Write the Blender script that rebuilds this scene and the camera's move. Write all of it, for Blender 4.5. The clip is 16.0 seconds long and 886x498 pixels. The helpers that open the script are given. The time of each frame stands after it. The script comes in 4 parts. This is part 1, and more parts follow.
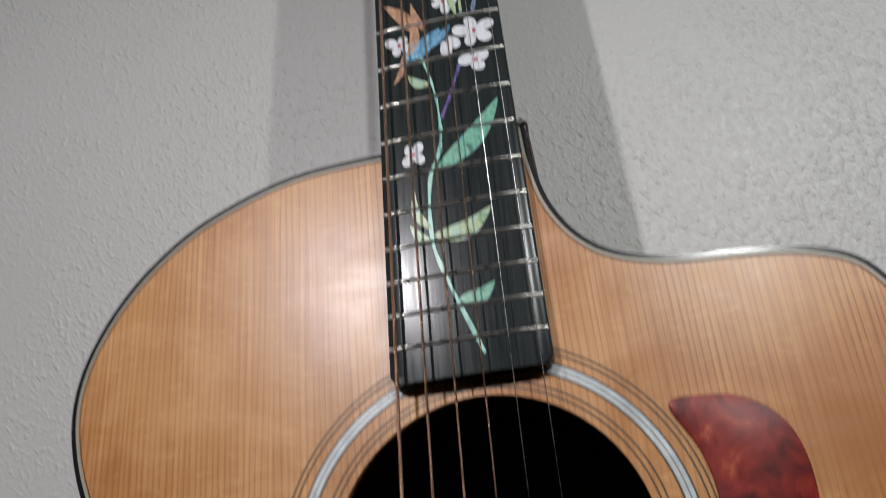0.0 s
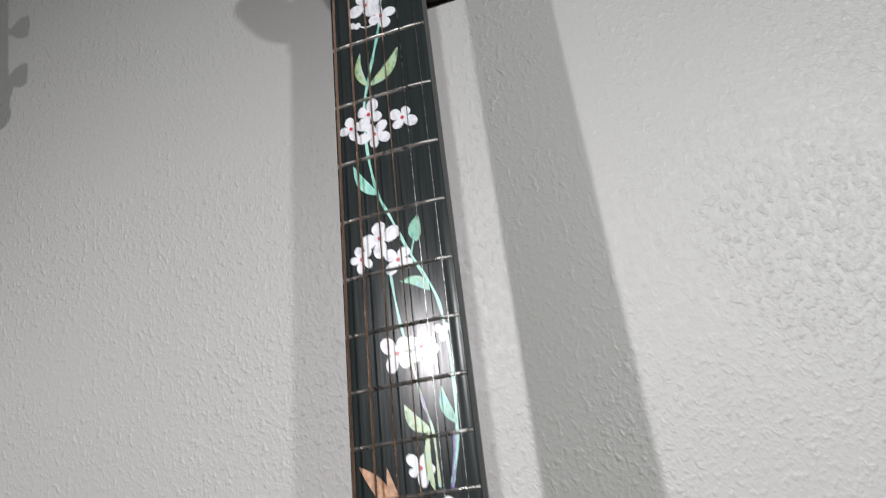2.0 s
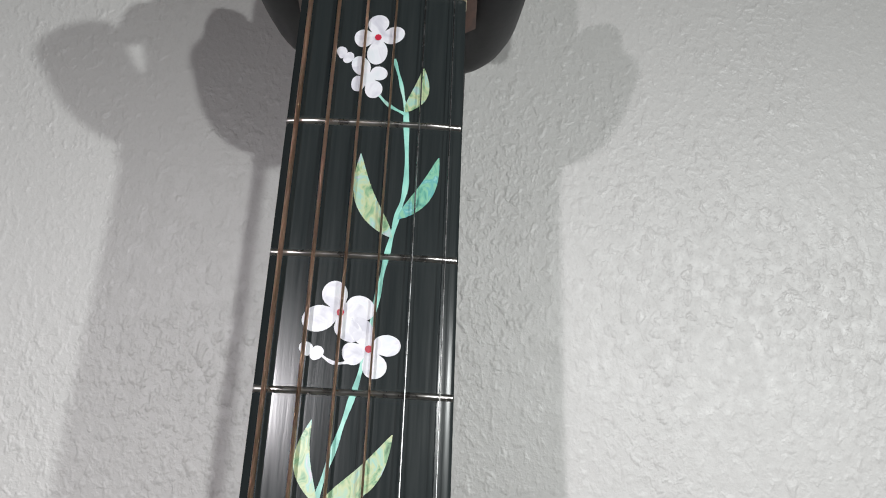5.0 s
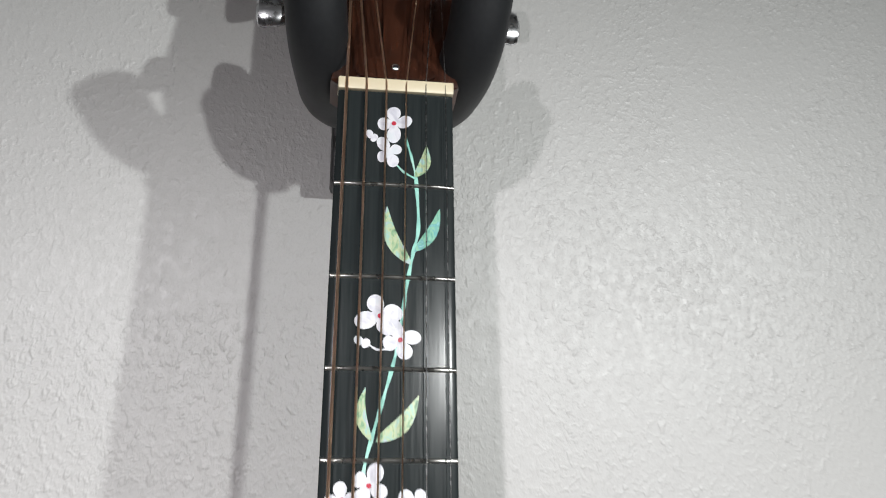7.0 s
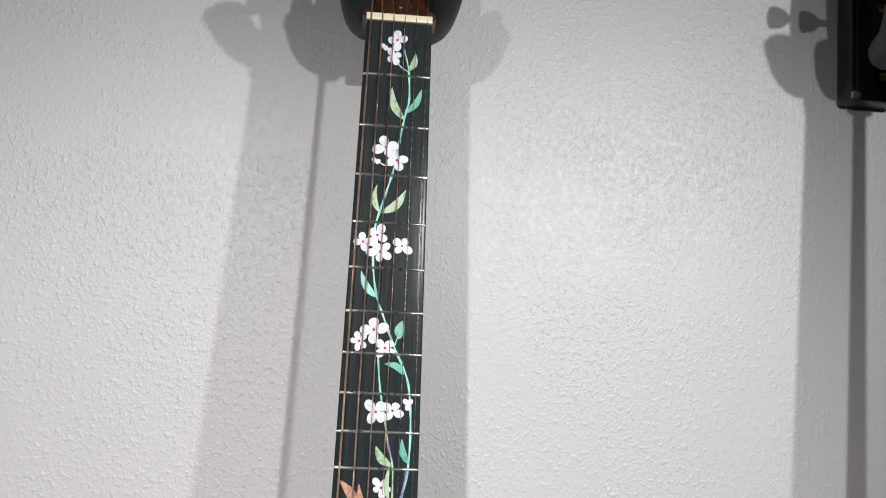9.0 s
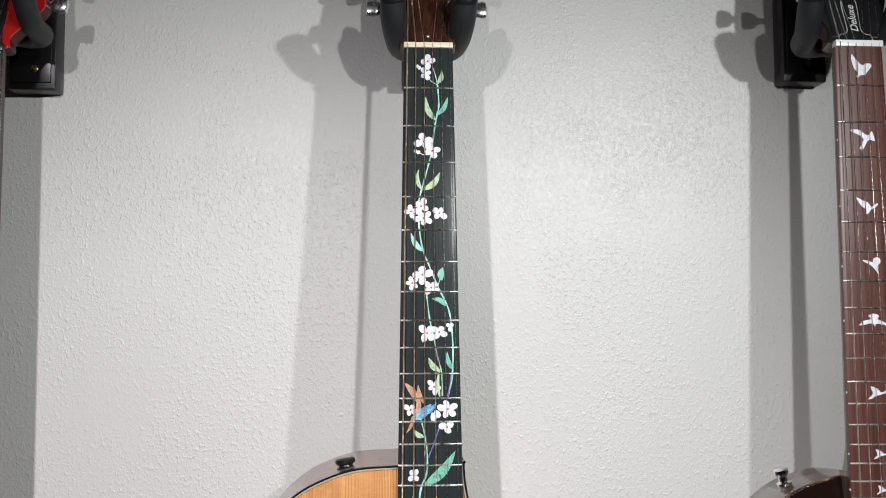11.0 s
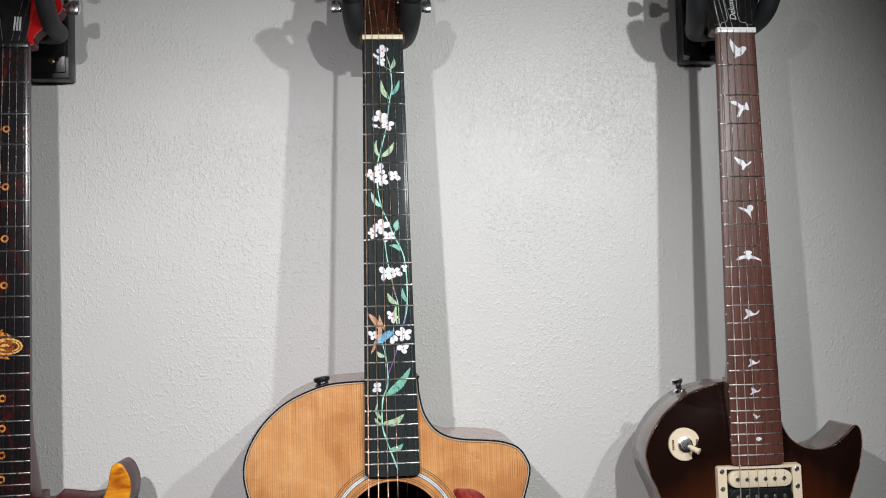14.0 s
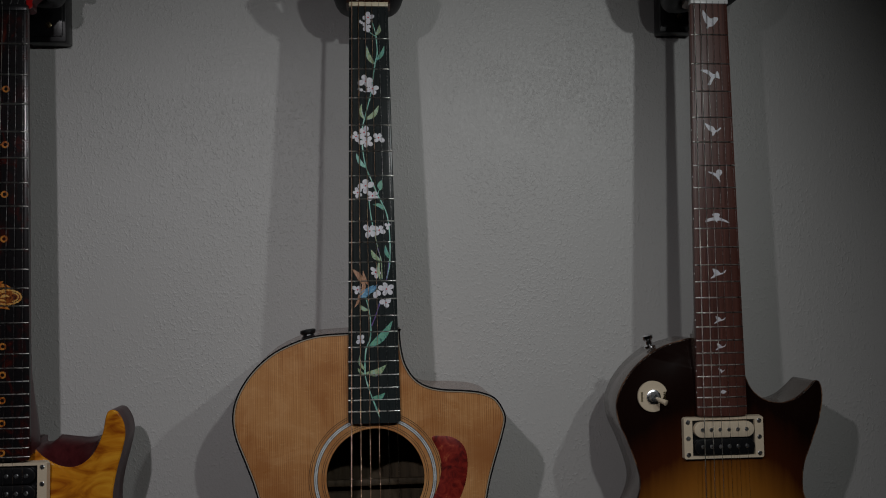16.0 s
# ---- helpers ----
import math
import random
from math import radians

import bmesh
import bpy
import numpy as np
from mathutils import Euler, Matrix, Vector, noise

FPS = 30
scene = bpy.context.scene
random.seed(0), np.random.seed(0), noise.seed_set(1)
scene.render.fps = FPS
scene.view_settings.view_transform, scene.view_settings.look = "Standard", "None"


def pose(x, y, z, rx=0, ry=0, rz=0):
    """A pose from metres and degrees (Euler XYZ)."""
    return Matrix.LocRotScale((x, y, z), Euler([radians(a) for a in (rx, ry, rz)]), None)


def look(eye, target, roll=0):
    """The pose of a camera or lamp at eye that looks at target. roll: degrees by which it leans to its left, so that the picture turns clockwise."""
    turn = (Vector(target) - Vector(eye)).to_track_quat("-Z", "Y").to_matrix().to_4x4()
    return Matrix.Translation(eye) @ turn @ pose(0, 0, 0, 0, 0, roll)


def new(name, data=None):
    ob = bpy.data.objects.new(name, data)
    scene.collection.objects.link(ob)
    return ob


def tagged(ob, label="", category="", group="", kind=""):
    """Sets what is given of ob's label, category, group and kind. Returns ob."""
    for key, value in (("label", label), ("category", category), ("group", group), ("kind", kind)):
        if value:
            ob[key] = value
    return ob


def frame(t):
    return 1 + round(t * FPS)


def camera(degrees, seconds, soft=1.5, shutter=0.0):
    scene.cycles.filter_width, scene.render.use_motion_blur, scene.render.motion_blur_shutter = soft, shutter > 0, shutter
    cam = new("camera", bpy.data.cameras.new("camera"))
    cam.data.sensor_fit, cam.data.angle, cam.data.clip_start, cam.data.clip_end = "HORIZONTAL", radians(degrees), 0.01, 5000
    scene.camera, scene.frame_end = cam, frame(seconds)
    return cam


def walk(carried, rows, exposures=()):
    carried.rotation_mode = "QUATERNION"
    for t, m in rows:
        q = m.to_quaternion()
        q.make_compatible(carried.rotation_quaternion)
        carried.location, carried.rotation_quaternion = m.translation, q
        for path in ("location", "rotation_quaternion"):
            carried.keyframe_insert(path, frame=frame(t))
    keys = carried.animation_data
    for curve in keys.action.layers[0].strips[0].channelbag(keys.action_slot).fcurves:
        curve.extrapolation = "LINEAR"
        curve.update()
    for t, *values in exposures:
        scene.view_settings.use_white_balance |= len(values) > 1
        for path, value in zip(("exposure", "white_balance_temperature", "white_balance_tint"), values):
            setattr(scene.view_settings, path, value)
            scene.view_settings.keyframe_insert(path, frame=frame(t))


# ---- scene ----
cam = camera(53.3, 16.0, soft=1.0, shutter=0.4)
# Poses in the upright frame of the middle fretboard: x along the wall, y towards it, z up the neck, from the nut.
PATH = [
    (0, (0.0417, -0.2777, -0.5511), (-0.2585, 1.4825, 0.3499), -5.12),
    (0.5, (0.0698, -0.3042, -0.4949), (-0.4007, 1.4321, 0.3792), -4.46),
    (1, (0.0794, -0.3227, -0.4419), (-0.4362, 1.4178, 0.3976), -5.70),
    (1.5, (0.1036, -0.3204, -0.3895), (-0.4387, 1.4357, 0.3990), -5.50),
    (2, (0.1274, -0.3072, -0.3433), (-0.4799, 1.4449, 0.4059), -5.98),
    (2.5, (0.1271, -0.2936, -0.2995), (-0.6027, 1.4280, 0.4101), -4.81),
    (3, (0.1065, -0.2689, -0.2517), (-0.6910, 1.4218, 0.4594), -2.07),
    (3.5, (0.0772, -0.2502, -0.2043), (-0.6281, 1.4873, 0.4912), 0.02),
    (4, (0.0520, -0.2176, -0.1592), (-0.4308, 1.6189, 0.4685), 1.08),
    (4.5, (0.0373, -0.1997, -0.1295), (-0.1844, 1.6971, 0.4647), 2.49),
    (6.8, (-0.0273, -0.2731, -0.1376), (0.2425, 1.6330, 0.4045), 0.18),
    (7, (-0.0256, -0.3026, -0.1426), (0.2487, 1.6081, 0.3810), 0.11),
    (7.5, (-0.0304, -0.3592, -0.1697), (0.2287, 1.5734, 0.2754), 0.89),
    (8, (-0.0231, -0.4106, -0.1964), (0.2010, 1.5449, 0.1584), 1.76),
    (8.5, (-0.0226, -0.4682, -0.2180), (0.1787, 1.4941, 0.1121), 2.29),
    (9, (-0.0137, -0.5465, -0.2379), (0.1606, 1.4196, 0.0844), 2.39),
    (9.5, (-0.0185, -0.6207, -0.2443), (0.1238, 1.3531, 0.0451), 1.81),
    (9.7, (-0.0246, -0.6423, -0.2510), (0.1113, 1.3342, 0.0234), 1.23),
    (11.8, (-0.0321, -0.7891, -0.3039), (0.0801, 1.1883, -0.0254), -0.53),
    (12, (-0.0290, -0.7980, -0.3096), (0.0822, 1.1783, -0.0236), -0.58),
    (12.5, (-0.0229, -0.8210, -0.3086), (0.0869, 1.1564, -0.0299), -0.88),
    (13, (-0.0220, -0.8594, -0.3118), (0.0867, 1.1218, -0.0611), -1.09),
    (13.5, (-0.0190, -0.8912, -0.3248), (0.1269, 1.0893, -0.0879), -1.56),
    (14, (-0.0160, -0.9138, -0.3277), (0.1445, 1.0677, -0.1081), -1.73),
    (14.5, (-0.0100, -0.9260, -0.3301), (0.1517, 1.0560, -0.1162), -1.59),
    (15, (-0.0031, -0.9407, -0.3357), (0.1633, 1.0428, -0.1405), -1.61),
    (15.5, (-0.0031, -0.9433, -0.3426), (0.1646, 1.0437, -0.1886), -1.58),
    (16, (-0.0051, -0.9551, -0.3561), (0.1658, 1.0298, -0.1797), -1.25),
]
HANG = pose(0, 0, 1.75, -4, 0, 0)
EXPOSURES = [(0.0, -0.82), (0.5, -0.74), (1.0, -0.56), (1.5, -0.42), (2.0, -0.36), (2.5, -0.26), (3.0, -0.1), (3.5, 0.06), (4.0, -0.12), (4.5, -0.14), (7.0, 0.0), (7.5, -0.04), (8.0, -0.29), (8.5, -0.14), (9.0, -0.02), (9.5, 0.0), (12.5, 0.13), (14.0, -0.04), (14.5, -0.36), (15.0, -0.72), (15.5, -1.4), (16.0, -2.12)]
walk(cam, [(t, HANG @ look(eye, target, roll)) for t, eye, target, roll in PATH], EXPOSURES)

# ---- light ----
world = bpy.data.worlds.new("room_air")
world.use_nodes = True
world.node_tree.nodes["Background"].inputs[0].default_value = (0.8, 0.82, 0.85, 1)
world.node_tree.nodes["Background"].inputs[1].default_value = 0.008
scene.world = world


def bulb(name, at, aim, watts, colour, cone, radius=0.012):
    data = bpy.data.lights.new(name, "SPOT")
    data.energy, data.color, data.shadow_soft_size = watts, colour, radius
    data.spot_size, data.spot_blend = radians(cone), 1.0
    ob = new(name, data)
    ob.matrix_world = HANG @ look(at, aim)
    return ob


bulb("spot_bulb", (-0.29, -0.907, 0.01), (-0.158, 0.1, -1.054), 33.8, (1.0, 0.965, 1.0), 122)
bulb("spot_bulb", (0.255, -0.886, 0.02), (-0.034, 0.1, -0.761), 22.0, (0.98, 1.0, 0.99), 111)
bulb("spot_bulb", (0.497, -0.683, 0.02), (-0.248, 0.1, -0.184), 14.1, (0.965, 1.0, 0.99), 123)


# ---- materials ----
def material(name, colour, rough=0.5, metal=0.0, coat=0.0, spec=0.5):
    m = bpy.data.materials.new(name)
    m.use_nodes = True
    b = m.node_tree.nodes["Principled BSDF"]
    b.inputs["Base Color"].default_value = (*colour, 1)
    b.inputs["Roughness"].default_value = rough
    b.inputs["Metallic"].default_value = metal
    b.inputs["Coat Weight"].default_value = coat
    b.inputs["Coat Roughness"].default_value = 0.08
    b.inputs["Specular IOR Level"].default_value = spec
    return m


class Nodes:
    """Short hand for wiring one material."""

    def __init__(self, m):
        self.t, self.b = m.node_tree, m.node_tree.nodes["Principled BSDF"]

    def add(self, kind, **values):
        n = self.t.nodes.new(kind)
        for key, v in values.items():
            n.inputs[key.replace("_", " ")].default_value = v
        return n

    def link(self, a, b):
        self.t.links.new(a, b)

    def coords(self, scale=(1, 1, 1), offset=(0, 0, 0), random_shift=False):
        c = self.add("ShaderNodeTexCoord")
        m = self.add("ShaderNodeMapping", Scale=scale, Location=offset)
        self.link(c.outputs["Object"], m.inputs["Vector"])
        if not random_shift:
            return m.outputs[0]
        info = self.add("ShaderNodeObjectInfo")
        a = self.add("ShaderNodeVectorMath")
        a.operation = "MULTIPLY_ADD"
        self.link(info.outputs["Random"], a.inputs[0])
        a.inputs[1].default_value = (37, 11, 23)
        self.link(m.outputs[0], a.inputs[2])
        return a.outputs[0]

    def noise(self, vec, scale, detail=4, rough=0.55, distort=0.0):
        n = self.add("ShaderNodeTexNoise", Scale=scale, Detail=detail, Roughness=rough, Distortion=distort)
        self.link(vec, n.inputs["Vector"])
        return n.outputs["Fac"]

    def ramp(self, fac, *stops):
        r = self.add("ShaderNodeValToRGB")
        while len(r.color_ramp.elements) < len(stops):
            r.color_ramp.elements.new(0.5)
        for e, (pos, col) in zip(r.color_ramp.elements, stops):
            e.position, e.color = pos, (*col, 1) if len(col) == 3 else col
        self.link(fac, r.inputs[0])
        return r.outputs[0]

    def mix(self, fac, a, b, mode="MIX"):
        n = self.t.nodes.new("ShaderNodeMix")
        n.data_type, n.blend_type = "RGBA", mode
        for s, v in ((n.inputs[0], fac), (n.inputs[6], a), (n.inputs[7], b)):
            if isinstance(v, (int, float)):
                s.default_value = v
            elif isinstance(v, tuple):
                s.default_value = (*v, 1)
            else:
                self.link(v, s)
        return n.outputs[2]

    def math(self, op, a, b=0.0):
        n = self.t.nodes.new("ShaderNodeMath")
        n.operation = op
        for s, v in zip(n.inputs, (a, b)):
            if isinstance(v, (int, float)):
                s.default_value = v
            else:
                self.link(v, s)
        return n.outputs[0]

    def bump(self, height, strength=0.3, distance=0.001, below=None):
        n = self.add("ShaderNodeBump", Strength=strength, Distance=distance)
        self.link(height, n.inputs["Height"])
        if below:
            self.link(below, n.inputs["Normal"])
        return n.outputs[0]

    def colour(self, s):
        self.link(s, self.b.inputs["Base Color"])

    def rough(self, s):
        self.link(s, self.b.inputs["Roughness"])

    def normal(self, s):
        self.link(s, self.b.inputs["Normal"])


def grey(v):
    return (v, v, v)


def plaster_paint():
    m = material("textured_wall_paint", (0.6, 0.59, 0.58), 0.4, spec=0.55)
    n = Nodes(m)
    v = n.coords((1, 1, 0.85))
    flat_v = n.coords((1, 0, 0.75))
    large = n.ramp(n.noise(flat_v, 250, 2, 0.5, 0.25), (0.53, grey(0)), (0.72, grey(1)))
    small = n.ramp(n.noise(n.coords((1, 0, 0.85), (3, 0, 5)), 430, 2, 0.5), (0.48, grey(0)), (0.70, grey(1)))
    grit = n.noise(v, 1100, 3, 0.65)
    roll = n.noise(v, 330, 3, 0.55)
    wide = n.noise(v, 3.2, 3)
    patch = n.ramp(n.noise(v, 13, 3), (0.36, grey(0.25)), (0.64, grey(1)))
    tone = n.mix(n.ramp(wide, (0.3, grey(0)), (0.7, grey(1))), (0.595, 0.588, 0.574), (0.64, 0.636, 0.624))
    n.colour(n.mix(n.ramp(grit, (0.36, grey(0.16)), (0.5, grey(0))), tone, (0.42, 0.41, 0.395)))
    n.rough(n.ramp(n.noise(v, 240, 3), (0.3, grey(0.36)), (0.7, grey(0.52))))
    h = n.bump(roll, 0.16, 0.0007)
    h = n.bump(n.math("MULTIPLY", small, patch), 0.32, 0.0007, h)
    h = n.bump(grit, 0.16, 0.0004, h)
    n.normal(n.bump(n.math("MULTIPLY", large, patch), 0.42, 0.0012, h))
    return m


def plain_paint(name, colour):
    m = material(name, colour, 0.7)
    n = Nodes(m)
    v = n.coords()
    n.colour(n.mix(n.noise(v, 2.5, 4), tuple(c * 0.92 for c in colour), tuple(min(1, c * 1.06) for c in colour)))
    n.normal(n.bump(n.noise(v, 180, 3), 0.15, 0.001))
    return m


def spruce():
    m = material("amber_spruce", (0.533, 0.265, 0.105), 0.42, spec=0.5)
    n = Nodes(m)
    bend = n.noise(n.coords((1, 1, 0.5)), 9, 2)
    c = n.add("ShaderNodeTexCoord")
    x = n.add("ShaderNodeSeparateXYZ")
    n.link(c.outputs["Object"], x.inputs[0])
    across = n.math("ADD", x.outputs[0], n.math("ADD", n.math("MULTIPLY", bend, 0.006), n.math("MULTIPLY", n.noise(n.coords((1, 1, 0.05)), 130, 2), 0.004)))
    wave = n.math("SINE", n.math("MULTIPLY", across, 2750))
    late = n.ramp(wave, (0.30, grey(0)), (0.85, grey(1)))
    vary = n.noise(n.coords((1, 0.2, 0.016)), 420, 3, 0.65)
    strength = n.ramp(n.noise(n.coords((1, 1, 0.10)), 24, 3), (0.32, grey(0.25)), (0.64, grey(0.9)))
    fibre = n.noise(n.coords((1, 0.3, 0.03)), 1500, 2, 0.6)
    wide = n.noise(n.coords((1, 0.3, 0.05)), 42, 4, 0.6)
    silk = n.noise(n.coords((0.55, 1, 1.0)), 30, 4, 0.6, 1.6)
    cloud = n.noise(n.coords((1, 1, 0.8)), 11, 3, 0.5, 0.8)
    fleck = n.noise(n.coords((1, 1, 2.6)), 150, 3, 0.6, 0.6)
    base = n.mix(n.ramp(vary, (0.3, grey(0)), (0.7, grey(1))), (0.50, 0.222, 0.078), (0.67, 0.335, 0.128))
    base = n.mix(n.math("MULTIPLY", late, strength), base, (0.29, 0.105, 0.032))
    base = n.mix(n.ramp(fibre, (0.4, grey(0.22)), (0.55, grey(0))), base, (0.36, 0.14, 0.042))
    base = n.mix(n.ramp(wide, (0.34, grey(0.42)), (0.56, grey(0))), base, (0.417, 0.155, 0.045))
    base = n.mix(n.ramp(silk, (0.30, grey(0.35)), (0.48, grey(0))), base, (0.436, 0.172, 0.052))
    base = n.mix(n.ramp(silk, (0.5, grey(0)), (0.74, grey(0.38))), base, (0.757, 0.424, 0.190))
    base = n.mix(n.ramp(fleck, (0.56, grey(0)), (0.72, grey(0.3))), base, (0.77, 0.46, 0.21))
    base = n.mix(n.ramp(cloud, (0.34, grey(0.85)), (0.52, grey(0))), base, (0.38, 0.142, 0.042))
    n.colour(n.mix(n.ramp(cloud, (0.46, grey(0)), (0.72, grey(0.5))), base, (0.728, 0.395, 0.160)))
    n.rough(n.ramp(silk, (0.3, grey(0.27)), (0.8, grey(0.38))))
    n.normal(n.bump(vary, 0.1, 0.0003))
    return m


def wood(name, dark, light, rough=0.4, coat=0.3, along=(1, 1, 0.06), scale=160):
    m = material(name, light, rough, coat=coat)
    n = Nodes(m)
    v = n.coords(along)
    a = n.noise(v, scale, 5, 0.6, 0.4)
    b = n.noise(v, scale * 0.22, 3, 0.5, 0.8)
    c = n.mix(n.ramp(a, (0.35, grey(0)), (0.68, grey(1))), dark, light)
    n.colour(n.mix(n.ramp(b, (0.35, grey(0)), (0.7, grey(0.6))), c, tuple(0.6 * d + 0.1 * l for d, l in zip(dark, light))))
    n.normal(n.bump(a, 0.12, 0.0003))
    return m


def ebony():
    m = material("black_ebony_board", (0.012, 0.012, 0.012), 0.3, spec=0.19)
    n = Nodes(m)
    v = n.coords((1, 1, 0.04))
    a = n.noise(v, 700, 4, 0.6)
    n.colour(n.mix(a, (0.014, 0.018, 0.0195), (0.031, 0.037, 0.037)))
    n.rough(n.ramp(a, (0.3, grey(0.15)), (0.7, grey(0.25))))
    n.normal(n.bump(a, 0.1, 0.0002))
    return m


def flame_board():
    m = material("dark_board_with_red_flame_print", (0.012, 0.008, 0.008), 0.22)
    n = Nodes(m)
    a = n.noise(n.coords((1, 1, 0.6)), 55, 5, 0.6, 1.2)
    n.colour(n.ramp(a, (0.5, (0.008, 0.007, 0.008)), (0.64, (0.04, 0.007, 0.006)), (0.8, (0.15, 0.024, 0.010))))
    return m


def pearl():
    m = material("white_pearl", (0.8, 0.79, 0.82), 0.32, coat=0.15)
    n = Nodes(m)
    a = n.noise(n.coords(random_shift=True), 210, 3, 0.5, 1.0)
    n.colour(n.ramp(a, (0.3, (0.58, 0.58, 0.65)), (0.52, (0.78, 0.78, 0.83)), (0.8, (0.66, 0.72, 0.75))))
    return m


def shell(name, stops, scale=250):
    m = material(name, stops[0], 0.3, coat=0.2)
    n = Nodes(m)
    a = n.noise(n.coords((1, 1, 0.7), random_shift=True), scale, 3, 0.55, 1.6)
    k = len(stops)
    n.colour(n.ramp(a, *[(0.3 + 0.42 * i / (k - 1), c) for i, c in enumerate(stops)]))
    return m


def tortoise():
    m = material("red_tortoiseshell_plastic", (0.2, 0.02, 0.012), 0.38, coat=0.0, spec=0.3)
    n = Nodes(m)
    a = n.noise(n.coords(), 75, 5, 0.62, 1.4)
    n.colour(n.ramp(a, (0.32, (0.07, 0.006, 0.006)), (0.48, (0.2, 0.014, 0.010)), (0.62, (0.3, 0.03, 0.018)), (0.74, (0.52, 0.15, 0.06))))
    return m


def sunburst():
    m = material("dark_sunburst_lacquer", (0.1, 0.03, 0.01), 0.2, coat=0.0, spec=0.2)
    n = Nodes(m)
    c = n.add("ShaderNodeTexCoord")
    k = n.add("ShaderNodeMapping", Location=(0, 0, 4.55), Scale=(8.2, 0, 7.0))
    n.link(c.outputs["Object"], k.inputs["Vector"])
    g = n.add("ShaderNodeVectorMath")
    g.operation = "LENGTH"
    n.link(k.outputs[0], g.inputs[0])
    d = n.math("ADD", g.outputs["Value"], n.math("MULTIPLY", n.noise(n.coords((1, 1, 0.1)), 120, 3), 0.12))
    d = n.math("MULTIPLY", d, 0.5)
    n.colour(n.ramp(d, (0.26, (0.52, 0.23, 0.035)), (0.44, (0.3, 0.11, 0.016)), (0.57, (0.06, 0.015, 0.005)), (0.74, (0.010, 0.004, 0.003))))
    return m


def worn_edge():
    """Lacquer rubbed thin along an edge, down to the wood in places."""
    m = material("rubbed_lacquer_edge", (0.1, 0.05, 0.03), 0.4, spec=0.3)
    n = Nodes(m)
    a = n.noise(n.coords(), 60, 5, 0.65)
    n.colour(n.ramp(a, (0.45, (0.03, 0.012, 0.007)), (0.56, (0.16, 0.075, 0.04)), (0.68, (0.42, 0.26, 0.15))))
    return m


def quilt():
    m = material("amber_quilted_maple", (0.75, 0.3, 0.02), 0.12, coat=0.8)
    n = Nodes(m)
    a = n.noise(n.coords((0.5, 1, 1.5)), 38, 3, 0.5, 1.5)
    n.colour(n.ramp(a, (0.32, (0.36, 0.09, 0.008)), (0.5, (0.66, 0.24, 0.015)), (0.68, (0.84, 0.38, 0.03))))
    return m


def metal(name, colour, rough):
    m = material(name, colour, rough, 1.0)
    n = Nodes(m)
    n.rough(n.ramp(n.noise(n.coords(), 300, 3), (0.3, grey(rough * 0.7)), (0.7, grey(rough * 1.4))))
    return m


def rubber(name, colour, rough, spread=0.3):
    m = material(name, colour, rough)
    n = Nodes(m)
    a = n.noise(n.coords(), 500, 3)
    n.colour(n.mix(a, tuple(c * (1 - spread) for c in colour), tuple(c * (1 + spread) for c in colour)))
    n.normal(n.bump(a, 0.15, 0.0003))
    return m


def string_metal(name, colour, pitch):
    m = material(name, colour, 0.28, 1.0)
    n = Nodes(m)
    w = n.add("ShaderNodeTexWave", Scale=pitch, Distortion=0.0)
    w.bands_direction = "Z"
    n.link(n.coords(), w.inputs["Vector"])
    n.normal(n.bump(w.outputs["Fac"], 0.6, 0.0002))
    return m


PLASTER = plaster_paint()
# Unseen walls and ceiling: grey lowered so the room bounces less light.
ROOM = plain_paint("dimmed_room_paint", (0.3, 0.295, 0.285))
CARPET = plain_paint("grey_carpet", (0.16, 0.155, 0.15))
SPRUCE = spruce()
MAHOGANY = wood("dark_brown_mahogany", (0.05, 0.017, 0.008), (0.115, 0.042, 0.02))
SAPELE = wood("brown_sapele", (0.25, 0.135, 0.095), (0.40, 0.24, 0.18), 0.24, 0.35)
VENEER = wood("brown_rosewood_veneer", (0.022, 0.008, 0.005), (0.075, 0.026, 0.014), 0.2, 0.6)
ROSEWOOD = wood("reddish_rosewood_board", (0.075, 0.024, 0.017), (0.15, 0.056, 0.042), 0.36, 0.0, (1, 1, 0.03), 420)
CHERRY = wood("dark_cherry_lacquer", (0.05, 0.008, 0.010), (0.09, 0.016, 0.018), 0.3, 0.0)
CHERRY.node_tree.nodes["Principled BSDF"].inputs["Specular IOR Level"].default_value = 0.18
BURST_SIDE = wood("brown_lacquered_mahogany", (0.09, 0.058, 0.044), (0.16, 0.11, 0.088), 0.2, 0.5)
RED = material("red_lacquer", (0.42, 0.012, 0.012), 0.12, coat=0.6)
EBONY, FLAME = ebony(), flame_board()
PEARL = pearl()
LEAF = shell("green_abalone", [(0.05, 0.17, 0.14), (0.12, 0.40, 0.31), (0.24, 0.52, 0.34), (0.10, 0.38, 0.40), (0.34, 0.62, 0.58)])
LEAF_LIGHT = shell("pale_green_abalone", [(0.09, 0.18, 0.10), (0.24, 0.42, 0.24), (0.5, 0.56, 0.32), (0.3, 0.55, 0.48), (0.56, 0.5, 0.58)])
STEM = shell("teal_abalone", [(0.16, 0.42, 0.36), (0.3, 0.66, 0.56), (0.5, 0.74, 0.66)], 120)
VIOLET = shell("violet_abalone", [(0.06, 0.06, 0.22), (0.2, 0.1, 0.36), (0.1, 0.2, 0.42)])
BLUE = shell("blue_abalone", [(0.06, 0.17, 0.36), (0.14, 0.36, 0.56), (0.36, 0.58, 0.70)])
ORANGE = shell("orange_shell", [(0.30, 0.14, 0.08), (0.50, 0.28, 0.17), (0.66, 0.46, 0.33)])
